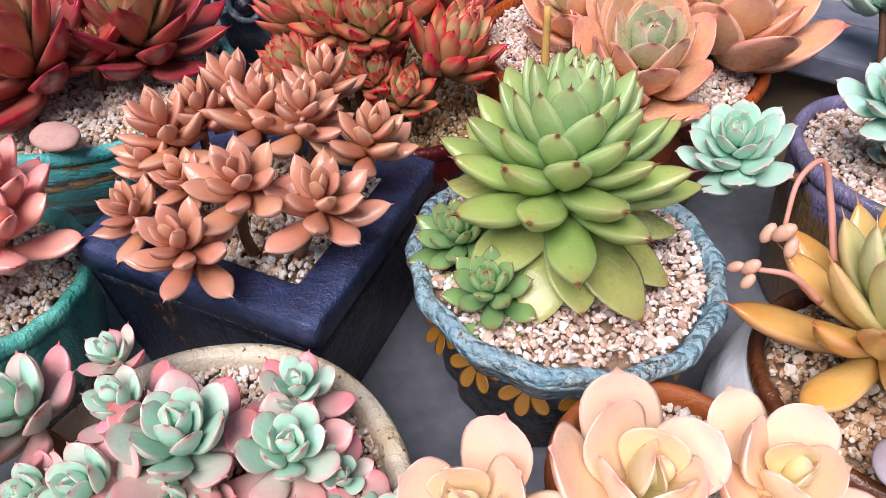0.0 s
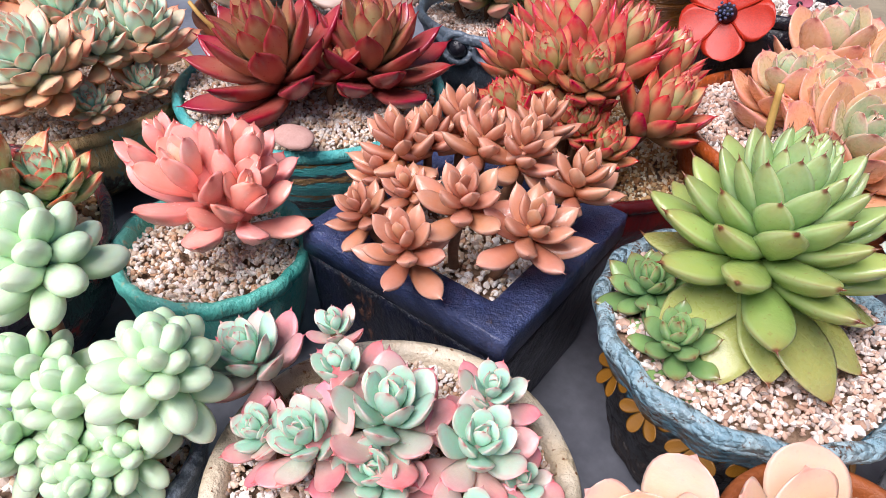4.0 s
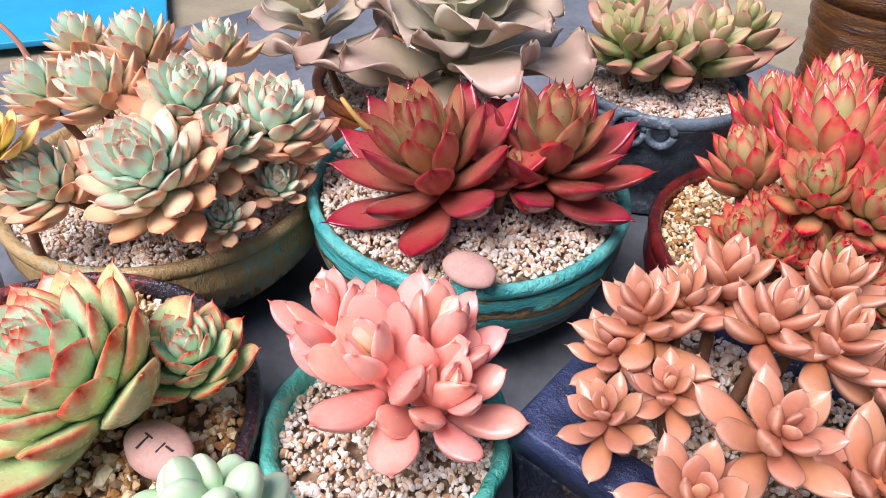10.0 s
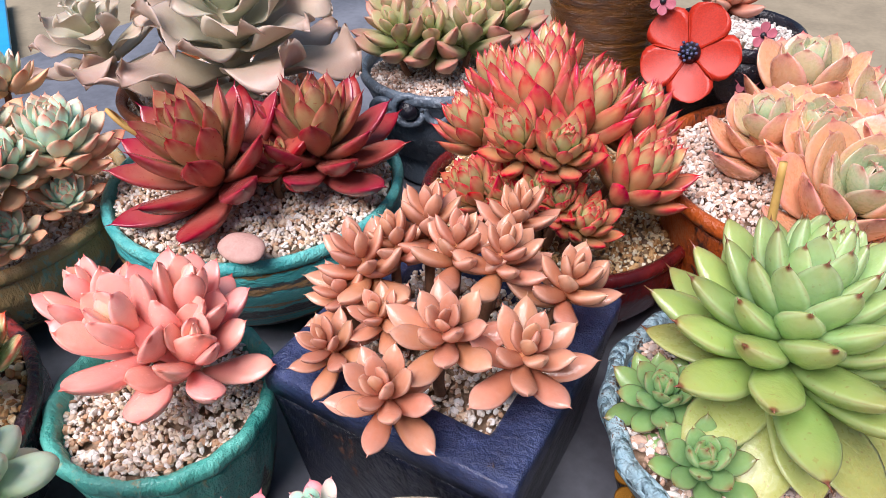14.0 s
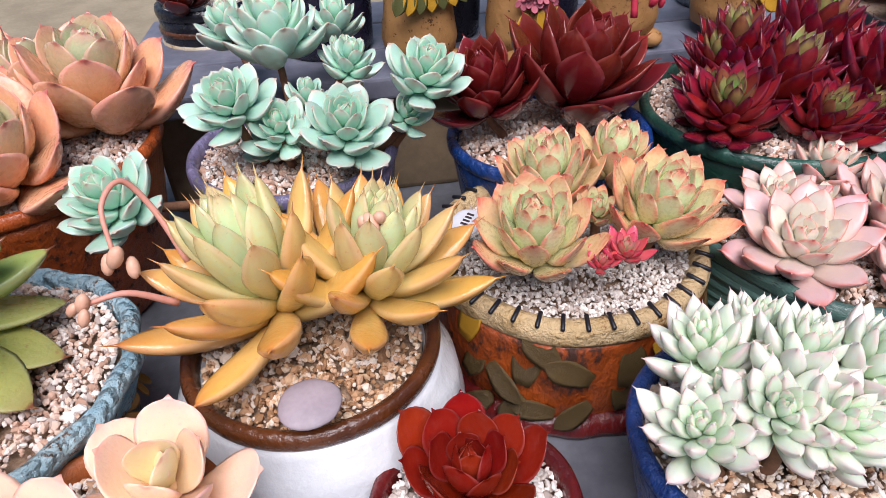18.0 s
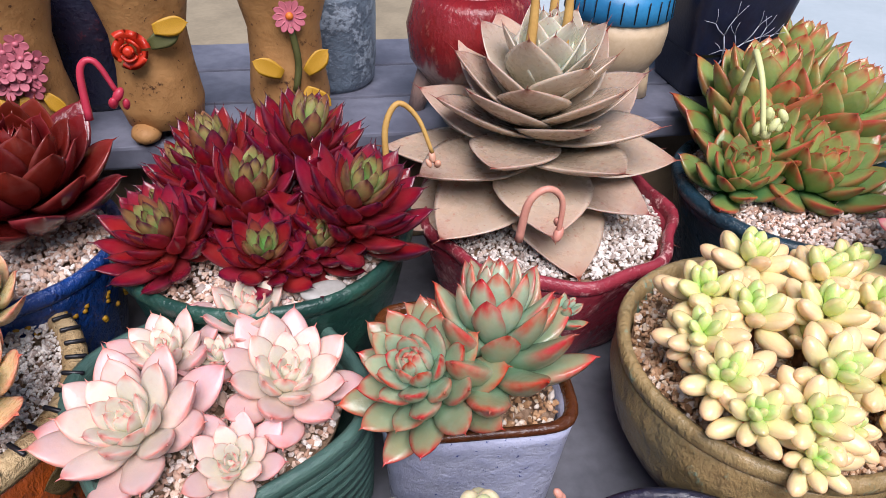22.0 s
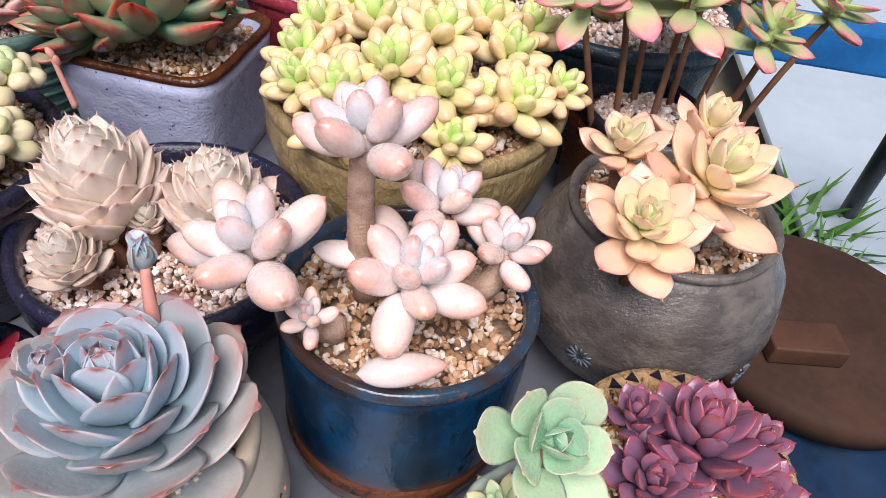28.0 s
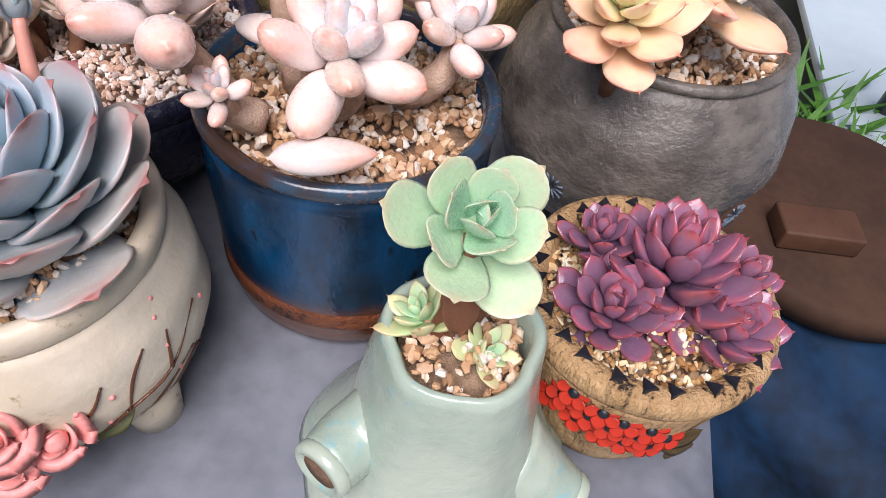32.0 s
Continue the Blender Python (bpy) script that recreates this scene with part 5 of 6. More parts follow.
stick([(1.06, 0.06, 0.2), (1.055, 0.055, 0.232), (1.035, 0.045, 0.245), (1.018, 0.025, 0.23), (1.01, 0.01, 0.2)], 0.0032, CREAMBUD, "pale yellow arching stalk with plump buds", buds=[((1.012 + 0.005 * math.cos(2.4 * k) + 0.003 * k, 0.012 + 0.005 * math.sin(2.4 * k), 0.196 + 0.004 * (k % 4)), 0.005) for k in range(9)])
bud_stalk = stick([(0.7245, -0.284, 0.115), (0.7255, -0.277, 0.132), (0.726, -0.269, 0.146)], 0.0034, PALEPINK, "pinkish upright stalk ending in blue-grey scale leaves")
rosette(bud_stalk, (0.726, -0.267, 0.152), 0.0145, L_BLUE, 13, inner=86, outer=58, small=0.6, rise=0.7, face=0)
stick([(0.69, -0.1, 0.12), (0.687, -0.096, 0.135), (0.684, -0.092, 0.15)], 0.002, PALEPINK, "small pink shoot beside a lilac rosette", buds=[((0.684, -0.092, 0.15), 0.003), ((0.686, -0.093, 0.146), 0.003)])

stick([(-0.655, 0.44, 0.185), (-0.662, 0.44, 0.205), (-0.678, 0.437, 0.222), (-0.7, 0.43, 0.225)], 0.0024, PALEPINK, "thin arching dry stalk over peach rosettes")
for x, y in ((0.893, 0.152), (0.915, 0.138), (0.93, 0.166)):
    stick([(x, y, 0.235), (x + 0.002, y, 0.262), (x + 0.003, y + 0.002, 0.29)], 0.0045, STRAW, "cut straw-coloured stalk in a brown rosette", "stick", category="stick")

# Fallen leaves on the gravel of the blue pot.
for x, y, z, turn, size in ((0.799, -0.323, 0.122, -8, 0.037), (0.795, -0.257, 0.132, -32, 0.034)):
    lf = new("fallen_leaf", leaf_mesh("fallen_leaf", "plump", 0.4, 0.34, L_MOON.material, 0.05, 0.0, point=0.03, along=20, around=20, seed=3))
    lf.matrix_basis = pose(x, y, z, 0, 0, turn) @ Matrix.Diagonal((size, size, size, 1))
    lf.color = (1, 0.5, 0.5, 1)
    tagged(lf, "fallen pale pink fat leaf lying on gravel", "leaf", "fallen leaves")


def blossom(parent, at, face, size, petals, heart, count=5, name="flower", wide=0.55, heart_size=0.25):
    """A clay flower: petals round a heart, facing along face."""
    turn = Vector(face).to_track_quat("Z", "Y").to_matrix().to_4x4()
    ob = part(name, lathe([(heart_size * size, 0), (heart_size * size, 0.12 * size), (heart_size * 0.7 * size, 0.24 * size), (0.01 * size, 0.28 * size)], 14), heart, parent)
    ob.matrix_basis = Matrix.Translation(Vector(at)) @ turn @ pose(0, 0, 0, 0, 0, RNG.uniform(0, 360))
    mesh = PETALS.get((petals.name, wide))
    if mesh is None:
        mesh = leaf_mesh("petal", "paddle", wide * 1.6, 0.1, petals, 0.12, 0.25, point=0.0, along=7, around=8)
        PETALS[(petals.name, wide)] = mesh
    for i in range(count):
        p = new("petal", mesh)
        p.parent = ob
        p.matrix_basis = pose(0, 0, 0, 0, 0, 360 * i / count) @ Matrix.Translation((size * 0.08, 0, 0.02 * size)) @ Matrix.Diagonal((size, size, size, 1))
        p.color = (0.6, 0.5, 0.5, 1)
    return ob


PETALS = {}
REDCLAY = plain("red_paint", "c8341c", "a82414", 0.35, 30)
BLACKCLAY = plain("black_paint", "1c1c24", "101018", 0.4)
AMBERCLAY = plain("amber_paint", "9a6a20", "6c4412", 0.4, 60)
YELLOWCLAY = plain("yellow_paint", "c8982a", "a87a1c", 0.5, 60)
PINKCLAY = plain("pink_paint", "c8707e", "b05a6a", 0.5, 60)
ORANGECLAY = plain("orange_paint", "d87a2a", "c05a20", 0.5, 60)
GREENCLAY = plain("dull_green_paint", "5a5a30", "44461f", 0.6, 60)
ROSECLAY = plain("rose_paint", "ea9c94", "de857e", 0.45, 60)
GOLDCLAY = plain("gold_brown_paint", "6a5428", "3c2c16", 0.5, 120, 0.6)


def decor(x, y, z, label, name="clay_flowers"):
    """A holder whose pieces go onto the nearest pot in the end."""
    ob = new(name)
    ob.location = (x, y, z)
    DECOR.append(ob)
    return ob


DECOR = []


# The big red flower on the black pot, and little pink ones round it.
d1 = decor(0.05, 0.64, 0.19, "large red clay flower with a black beaded heart on a black pot")
big = blossom(d1, (0.0, 0.006, 0.006), (-0.35, -0.8, 0.45), 0.042, REDCLAY, BLACKCLAY, 5, wide=0.62, heart_size=0.22)
for k in range(16):
    bm = bmesh.new()
    bmesh.ops.create_icosphere(bm, subdivisions=1, radius=0.0016, matrix=Matrix.Translation((0.009 * math.sqrt(k / 16) * math.cos(2.4 * k), 0.009 * math.sqrt(k / 16) * math.sin(2.4 * k), 0.014)))
    part("bead", bm, plain("blue_bead", "5a6080", "3a4060", 0.3) if k == 0 else bpy.data.materials["blue_bead"], big)
for a, b, c in ((0.055, 0.012, -0.02), (0.06, 0.02, 0.02), (-0.03, 0.02, 0.045)):
    blossom(d1, (a, b, c), (0.1, -0.9, 0.3), 0.011, PINKCLAY, BLACKCLAY, 5)

# Knob and scroll on the grey-blue pot.
d2 = decor(-0.21, 0.662, 0.112, "round knob in a scrolled ring on a grey pot", "pot_knob")
bm = bmesh.new()
bmesh.ops.create_icosphere(bm, subdivisions=3, radius=0.011)
part("knob", bm, BLACK, d2)
for dx, s in ((0, 0.016), (0.03, 0.012), (-0.028, 0.01)):
    ring = tube([(dx + s * math.cos(a), -0.002, s * math.sin(a)) for a in [2 * math.pi * k / 20 for k in range(21)]], 0.004, 8)
    part("scroll", ring, GREYBLUE, d2)

# Turned brown urn.
URN = glaze("urn_glaze", "80501f", "4e2c14", "2c1a12", 0.22, 30, 0.8, 0.5, 5.0, 0.62)
urn = thing("urn", -0.02, 0.76, 0.0, "tall ribbed brown glazed urn with a narrow waist", "urn")
part("foot", lathe([(0.05, 0), (0.058, 0.01), (0.062, 0.058), (0.055, 0.062)], 64), URN, urn)
part("body", lathe([(0.064 - 0.012 * math.sin(math.pi * k / 28) + 0.0014 * (k % 2), 0.06 + 0.006 * k) for k in range(29)], 64), URN, urn)
part("rim", lathe([(0.064, 0.226), (0.07, 0.236), (0.072, 0.245), (0.066, 0.25), (0.06, 0.24), (0.058, 0.228)], 64), URN, urn)


def rose(parent, at, face, size, material, name="rose"):
    """A clay rose: overlapping curled strips round a bud."""
    turn = Vector(face).to_track_quat("Z", "Y").to_matrix().to_4x4()
    bm = lathe([(0.28 * size, -0.1 * size), (0.34 * size, 0.2 * size), (0.2 * size, 0.5 * size), (0.03 * size, 0.46 * size)], 14)
    ob = part(name, bm, material, parent)
    ob.matrix_basis = Matrix.Translation(Vector(at)) @ turn @ pose(0, 0, 0, 0, 0, RNG.uniform(0, 360))
    for k in range(7):
        r = size * (0.3 + 0.1 * k)
        bm = bmesh.new()
        rows = []
        for i in range(11):
            a = 2.1 * (i / 10 - 0.5)
            edge = math.cos(a * 1.3)
            rows.append([bm.verts.new((rr * math.cos(a), rr * math.sin(a), zz)) for rr, zz in ((r * 0.7, -0.1 * size), (r * 1.0, 0.15 * size), (r * (1.06 + 0.05 * k), (0.5 - 0.05 * k) * size * max(0.2, edge)), (r * 0.92, (0.46 - 0.05 * k) * size * max(0.2, edge)), (r * 0.62, -0.1 * size))])
        for p, q in zip(rows, rows[1:]):
            for i in range(4):
                bm.faces.new((p[i], q[i], q[i + 1], p[i + 1]))
        pt = part("petal", bm, material, ob)
        pt.matrix_basis = pose(0, 0, 0, 0, 0, 130 * k)
    return ob


# Tan boot-like pots on the shelf.
def boot_pot(x, y, turn, label):
    ob = thing("footed_pot", x, y, 0.14, label, "plant pot", "tan pots on the shelf")
    ob.rotation_euler = (0, 0, radians(turn))
    prof = [(0.026, 0.008), (0.033, 0.012), (0.036, 0.03), (0.032, 0.06), (0.031, 0.09), (0.036, 0.115), (0.04, 0.128), (0.041, 0.132), (0.036, 0.132), (0.031, 0.115), (0.027, 0.06)]
    part("body", lathe(prof, 40, wobble=0.06), TAN, ob)
    for dx, dy in ((-0.018, -0.026), (0.02, -0.024), (0.0, 0.028)):
        bm = bmesh.new()
        bmesh.ops.create_icosphere(bm, subdivisions=2, radius=0.013, matrix=Matrix.Translation((dx, dy, 0.009)) @ Matrix.Diagonal((1, 1.2, 0.7, 1)))
        part("foot", bm, TAN, ob)
    return ob


def clay_leaf(parent, at, turn, size, material, tilt=80):
    lf = leaf_mesh("clay_leaf", "spear", 0.6, 0.15, material, 0.0, 0.3, along=7, around=8)
    ob = new("clay_leaf", lf)
    ob.parent = parent
    ob.matrix_basis = Matrix.Translation(Vector(at)) @ pose(0, 0, 0, tilt, 0, 0) @ pose(0, 0, 0, 0, 0, turn) @ Matrix.Diagonal((size, size, size, 1))
    ob.color = (0.5, 0.5, 0.5, 1)
    return ob


b1 = boot_pot(0.505, 0.478, -5, "tan clay footed pot with three orange roses")
for k in range(3):
    rose(b1, (-0.02 + 0.02 * k, -0.036 + 0.003 * abs(k - 1), 0.088), (0, -1, 0.1), 0.011, ORANGECLAY)
for k in range(8):
    clay_leaf(b1, (-0.03 + 0.0085 * k, -0.033, 0.084), -90 + 9 * (k - 3.5), 0.024, YELLOWCLAY if k % 2 else GREENCLAY)
b2 = boot_pot(0.592, 0.43, -12, "tan clay footed pot with a bunch of small pink flowers")
for k in range(13):
    r = 0.022 * math.sqrt(k / 13)
    blossom(b2, (r * math.cos(2.4 * k), -0.037 + 6 * r * r, 0.075 + r * math.sin(2.4 * k)), (RNG.uniform(-0.3, 0.3), -1, RNG.uniform(-0.2, 0.4)), 0.0085, PINKCLAY, PINKCLAY, 5)
for k in range(3):
    clay_leaf(b2, (-0.015 + 0.015 * k, -0.034, 0.052), -120 + 30 * k, 0.02, YELLOWCLAY)
b3 = boot_pot(0.688, 0.392, -18, "tan clay footed pot with a red blossom and brown twig")
rose(b3, (-0.016, -0.034, 0.084), (-0.2, -1, 0.1), 0.014, REDCLAY)
clay_leaf(b3, (0.0, -0.036, 0.088), 20, 0.026, GREENCLAY)
clay_leaf(b3, (0.005, -0.036, 0.1), 5, 0.026, YELLOWCLAY)
b4 = boot_pot(0.786, 0.34, -22, "tan clay footed pot with a daisy and yellow leaves")
blossom(b4, (0.002, -0.036, 0.108), (0, -1, 0.15), 0.013, PINKCLAY, ORANGECLAY, 12, wide=0.3)
part("stem", tube(curve_path([(0.002, -0.036, 0.1), (0.006, -0.036, 0.07), (0.002, -0.038, 0.045)], 4), 0.003, 6), GREENCLAY, b4)
for dx, tz, tr in ((-0.008, 0.06, 150), (0.012, 0.06, 40), (0.01, 0.045, -40)):
    clay_leaf(b4, (dx, -0.036, tz), tr, 0.026, YELLOWCLAY)


# Dark pots on the back plank, behind the tan ones.
for x, y, r, h, glazed, what in ((0.46, 0.585, 0.05, 0.14, INK, "dark navy glazed pot"), (0.57, 0.545, 0.05, 0.13, BLACK, "shiny black glazed pot"), (0.668, 0.492, 0.046, 0.125, INK, "dark glazed pot"), (0.868, 0.408, 0.05, 0.11, GREYBLUE, "grey-blue glazed pot")):
    pot(x, y, r, h, what + " standing behind tan footed pots", glazed, None, "drum", z=0.14)
    gravel(x, y, 0.14 + h - 0.012, r - 0.009, GRIT_WHITE)


def legged_pot(x, y, z, r, label, body, name="legged_pot"):
    ob = thing(name, x, y, z, label, "plant pot")
    part("body", lathe([(r * 0.4, 0.025), (r * 0.8, 0.03), (r * 1.05, 0.05), (r * 1.12, 0.08), (r, 0.105), (r * 0.85, 0.115), (r * 0.8, 0.11), (r * 0.9, 0.08)], 48), body, ob)
    for k in range(3):
        a = 2.1 * k + 0.6
        part("leg", tube([(r * 0.65 * math.cos(a), r * 0.65 * math.sin(a), 0.045), (r * 0.85 * math.cos(a), r * 0.85 * math.sin(a), 0.02), (r * 0.95 * math.cos(a), r * 0.95 * math.sin(a), 0.0)], [0.014, 0.01, 0.008], 10), body, ob)
    return ob


legged_pot(0.945, 0.275, 0.14, 0.055, "dark red glazed pot on three short legs", LEGRED)

# Round pale pot with a blue rim, on stubby legs.
ROUND = thing("round_pot", 1.088, 0.22, 0.14, "round pale pot with a wide ribbed blue rim and blush patches", "plant pot")
PALEPOT = plain("pale_clay", "d6bfa0", "c4aa88", 0.5, 30)
BLUEBAND = plain("blue_paint", "2f86b8", "2470a0", 0.4, 30)
part("body", lathe([(0.02, 0.02), (0.038, 0.028), (0.05, 0.05), (0.052, 0.07), (0.05, 0.085)], 48), PALEPOT, ROUND)
part("rim", lathe([(0.0505, 0.083), (0.053, 0.085), (0.052, 0.1), (0.047, 0.112), (0.044, 0.112), (0.043, 0.095)], 48, wave=(24, 0.008)), BLUEBAND, ROUND)
for k in range(3):
    a = 2.1 * k - 1.0
    part("leg", tube([(0.03 * math.cos(a), 0.03 * math.sin(a), 0.03), (0.036 * math.cos(a), 0.036 * math.sin(a), 0.0)], [0.012, 0.009], 10), PALEPOT, ROUND)
for k in range(26):
    a = 2 * math.pi * k / 26
    bar = part("rib_line", box(0.0012, 0.0014, 0.02, (0, 0, 0), 0.0004, 1), BLACKCLAY, ROUND)
    bar.matrix_basis = Matrix.Translation((0.0525 * math.cos(a), 0.0525 * math.sin(a), 0.096)) @ Matrix.Rotation(a, 4, "Z")
gravel(1.088, 0.22, 0.243, 0.042, GRIT_PINK)
plant("small_succulent", [(1.092, 0.22, 0.262, 0.02)], L_VIOLET, "tiny violet rosette in a round pale pot", counts=[18], base_z=0.245)

# Dark box pot with white branches.
TREEPOT = thing("square_planter", 1.2, 0.175, 0.14, "dark navy square planter with white bare branches painted on it", "plant pot")
part("body", lathe([(0.05, 0), (0.052, 0.004), (0.075, 0.14), (0.077, 0.15), (0.07, 0.15), (0.06, 0.05)], 64, 9.0, turn=BENCH), plain("night_blue", "232a44", "181c30", 0.35, 30), TREEPOT)
TREEPOT.scale = (0.78, 0.78, 0.9)
WHITEPAINT = plain("white_paint", "b8bcc8", "a0a4b4", 0.5)
tr = random.Random(5)


def twig(p, ang, length, depth):
    q = (p[0] + length * math.cos(ang), p[1] + length * math.sin(ang))
    face = Matrix.Rotation(BENCH, 4, "Z")
    pts = [face @ Vector((u, -(0.0545 + (v / 0.14) * 0.024), v)) for u, v in (p, ((p[0] + q[0]) / 2 + tr.uniform(-0.002, 0.002), (p[1] + q[1]) / 2), q)]
    part("branch", tube(pts, [0.0016 * (depth + 1) / 4, 0.0014 * (depth + 1) / 4, 0.001 * (depth + 1) / 4], 5), WHITEPAINT, TREEPOT)
    if depth > 0:
        for da in (tr.uniform(0.25, 0.7), -tr.uniform(0.25, 0.7)):
            if abs(q[0]) < 0.05 and q[1] < 0.13:
                twig(q, ang + da, length * 0.75, depth - 1)


twig((-0.03, 0.01), 1.3, 0.04, 3)
twig((0.02, 0.008), 1.75, 0.035, 3)

# Stitches on the cream rim of the orange pot, and clay leaves on its side.
st = decor(0.45, 0.216, 0.0905, "dark stitches, clay leaves and fans round an orange pot", "pot_trim")
for k in range(40):
    a = 2 * math.pi * k / 40
    ob = part("stitch", box(0.013, 0.0028, 0.003, (0, 0, 0), 0.0008, 1), BLACKCLAY, st)
    ob.matrix_basis = Matrix.Translation((0.0945 * math.cos(a), 0.0945 * math.sin(a), 0.0115)) @ Matrix.Rotation(a, 4, "Z") @ pose(0, 0, 0, 0, 12, 0)
for k in range(14):
    a = radians(185 + 13 * k)
    for zz, sc in ((-0.024 - 0.01 * (k % 3), 0.034), (-0.056 - 0.01 * (k % 2), 0.03)):
        lf = clay_leaf(st, (0.0985 * math.cos(a), 0.0985 * math.sin(a), zz), 0, sc, YELLOWCLAY if k % 7 == 0 and zz > -0.05 else GOLDCLAY)
        lf.matrix_basis = Matrix.Translation((0.0995 * math.cos(a), 0.0995 * math.sin(a), zz)) @ Matrix.Rotation(a + math.pi / 2, 4, "Z") @ pose(0, 0, 0, 80, 0, 0) @ pose(0, 0, 0, 0, 0, RNG.uniform(0, 360)) @ Matrix.Diagonal((sc, sc, sc, 1))

part("foot", lathe([(0.094, -0.0905), (0.104, -0.089), (0.106, -0.083), (0.102, -0.076), (0.096, -0.074)], 80, wave=(17, 0.012), wobble=0.04), REDGLAZE, st)

# Coiled rope round the pot with yellow flowers, and pale dots on the dark one behind.
rope = decor(0.382, 0.72, 0.03, "coils of pale rope round a dark pot", "pot_rope")
for k in range(9):
    z = 0.012 + 0.014 * k
    part("coil", lathe([(0.0515, z - 0.0045), (0.0555, z - 0.002), (0.0555, z + 0.002), (0.0515, z + 0.0045)], 48, wave=(30, 0.006), close=False), CREAM if k % 2 else BROWN, rope)
pd = decor(0.46, 0.585, 0.14, "pale dots on a navy pot", "pot_dots")
for k in range(16):
    a, z = radians(RNG.uniform(215, 320)), RNG.uniform(0.06, 0.12)
    bm = bmesh.new()
    bmesh.ops.create_icosphere(bm, subdivisions=1, radius=0.0026, matrix=Matrix.Translation((0.049 * math.cos(a), 0.049 * math.sin(a), z)))
    part("dot", bm, WHITEPAINT, pd)
wf = decor(0.253, 0.228, 0.0, "faint blue flower outlines on a white pot", "pot_painting")
BRUSH = plain("blue_brush_paint", "8fa4b8", "7890a8", 0.4)
for k in range(7):
    a0 = 222 + 13 * k
    ring = [(a0 + 4.5 * math.cos(b) * (1 + 0.25 * math.sin(3 * b)), 0.052 + 0.009 * math.sin(b) + 0.005 * (k % 2)) for b in [2 * math.pi * q / 18 for q in range(19)]]
    way = []
    for a, z in ring:
        r = 0.077 * float(np.interp(z / 0.099, [0, 0.05, 0.3, 0.55, 0.8, 1.0], [0.6, 0.72, 1.05, 1.17, 1.12, 0.98])) + 0.0004
        way.append(Vector((r * math.cos(radians(a)), r * math.sin(radians(a)), z)))
    part("brush_stroke", tube(way, 0.0006, 5), BRUSH, wf)

# Fine ribs round the green pot.
rb = decor(0.6, 0.107, 0.0, "fine raised ribs round a dark green pot", "pot_ribs")
for k in range(9):
    z = 0.012 + 0.0088 * k
    r = 0.0826 + 0.00025 * k
    part("rib", lathe([(r, z - 0.003), (r + 0.0018, z - 0.001), (r + 0.0018, z + 0.001), (r, z + 0.003)], 64, 3.0, close=False), RIBGREEN, rb)

# Yellow dots on the cobalt pot and yellow flowers on two dark pots.
dots = decor(0.527, 0.319, 0.0, "small yellow dots on a cobalt pot", "pot_dots")
for k in range(30):
    a, z = radians(RNG.uniform(250, 345)), RNG.uniform(0.06, 0.105)
    r = 0.087 * (0.8 + 0.17 * z / 0.124)
    bm = bmesh.new()
    bmesh.ops.create_icosphere(bm, subdivisions=1, radius=0.0026, matrix=Matrix.Translation((r * math.cos(a), r * math.sin(a), z)))
    part("dot", bm, YELLOWCLAY, dots)
for x, y, z0, r, zz in ((0.382, 0.72, 0.03, 0.054, (0.05, 0.11)), (1.065, -0.131, 0.0, 0.046, (0.03, 0.07))):
    yf = decor(x, y, z0, "bunch of small yellow clay flowers on a dark pot")
    for k in range(9):
        a, z = radians(RNG.uniform(225, 300)), RNG.uniform(*zz)
        blossom(yf, (r * math.cos(a), r * math.sin(a), z), (math.cos(a), math.sin(a), 0.3), 0.008, YELLOWCLAY, BLACKCLAY, 5)

# Yellow clay flowers under the rim of the crackled pot.
cf = decor(0.076, 0.306, 0.0, "yellow clay flowers under a crackled rim")
for k in range(7):
    a = radians(205 + 24 * k)
    blossom(cf, (0.08 * math.cos(a), 0.08 * math.sin(a), 0.09), (math.cos(a), math.sin(a), 0.5), 0.018, AMBERCLAY, BROWN, 7, wide=0.34, heart_size=0.2)

# Bone pot: branches, dots, roses and legs.
bp = decor(0.705, -0.31, 0.0, "scratched branches, red dots, pink roses and stub legs on a bone pot", "pot_trim")


def belly(a, z, proud=0.0):
    """A point on the round side of the bone pot."""
    r = 0.056 * float(np.interp(z / 0.088, [0, 0.05, 0.3, 0.55, 0.8, 1.0], [0.6, 0.72, 1.05, 1.17, 1.12, 0.98])) + proud
    return Vector((r * math.cos(radians(a)), r * math.sin(radians(a)), z))


for pts in (((282, 0.028), (300, 0.045), (318, 0.05), (338, 0.064)), ((300, 0.045), (305, 0.06), (312, 0.07)), ((318, 0.05), (322, 0.068)), ((296, 0.018), (312, 0.03), (330, 0.046)), ((304, 0.016), (322, 0.026), (338, 0.034)), ((310, 0.012), (326, 0.018)), ((276, 0.04), (290, 0.056), (296, 0.066)), ((322, 0.026), (334, 0.04))):
    way = [belly(a, z, 0.0002) for a, z in pts]
    if len(way) == 2:
        way.insert(1, belly((pts[0][0] + pts[1][0]) / 2, (pts[0][1] + pts[1][1]) / 2, 0.0002))
    way = curve_path(way, 4)
    part("branch", tube(way, [0.0009 - 0.0005 * k / len(way) for k in range(len(way))], 5), BROWN, bp)
for k in range(18):
    a, z = RNG.uniform(278, 345), RNG.uniform(0.03, 0.085)
    bm = bmesh.new()
    bmesh.ops.create_icosphere(bm, subdivisions=1, radius=0.0014, matrix=Matrix.Translation(belly(a, z, -0.0006)))
    part("dot", bm, ROSECLAY, bp)
for k in range(3):
    a = radians(315 - 110 * k)
    part("leg", tube([(0.042 * math.cos(a), 0.042 * math.sin(a), 0.028), (0.047 * math.cos(a), 0.047 * math.sin(a), 0.012), (0.047 * math.cos(a), 0.047 * math.sin(a), 0.0)], [0.016, 0.0125, 0.0115], 14), BONE, bp)
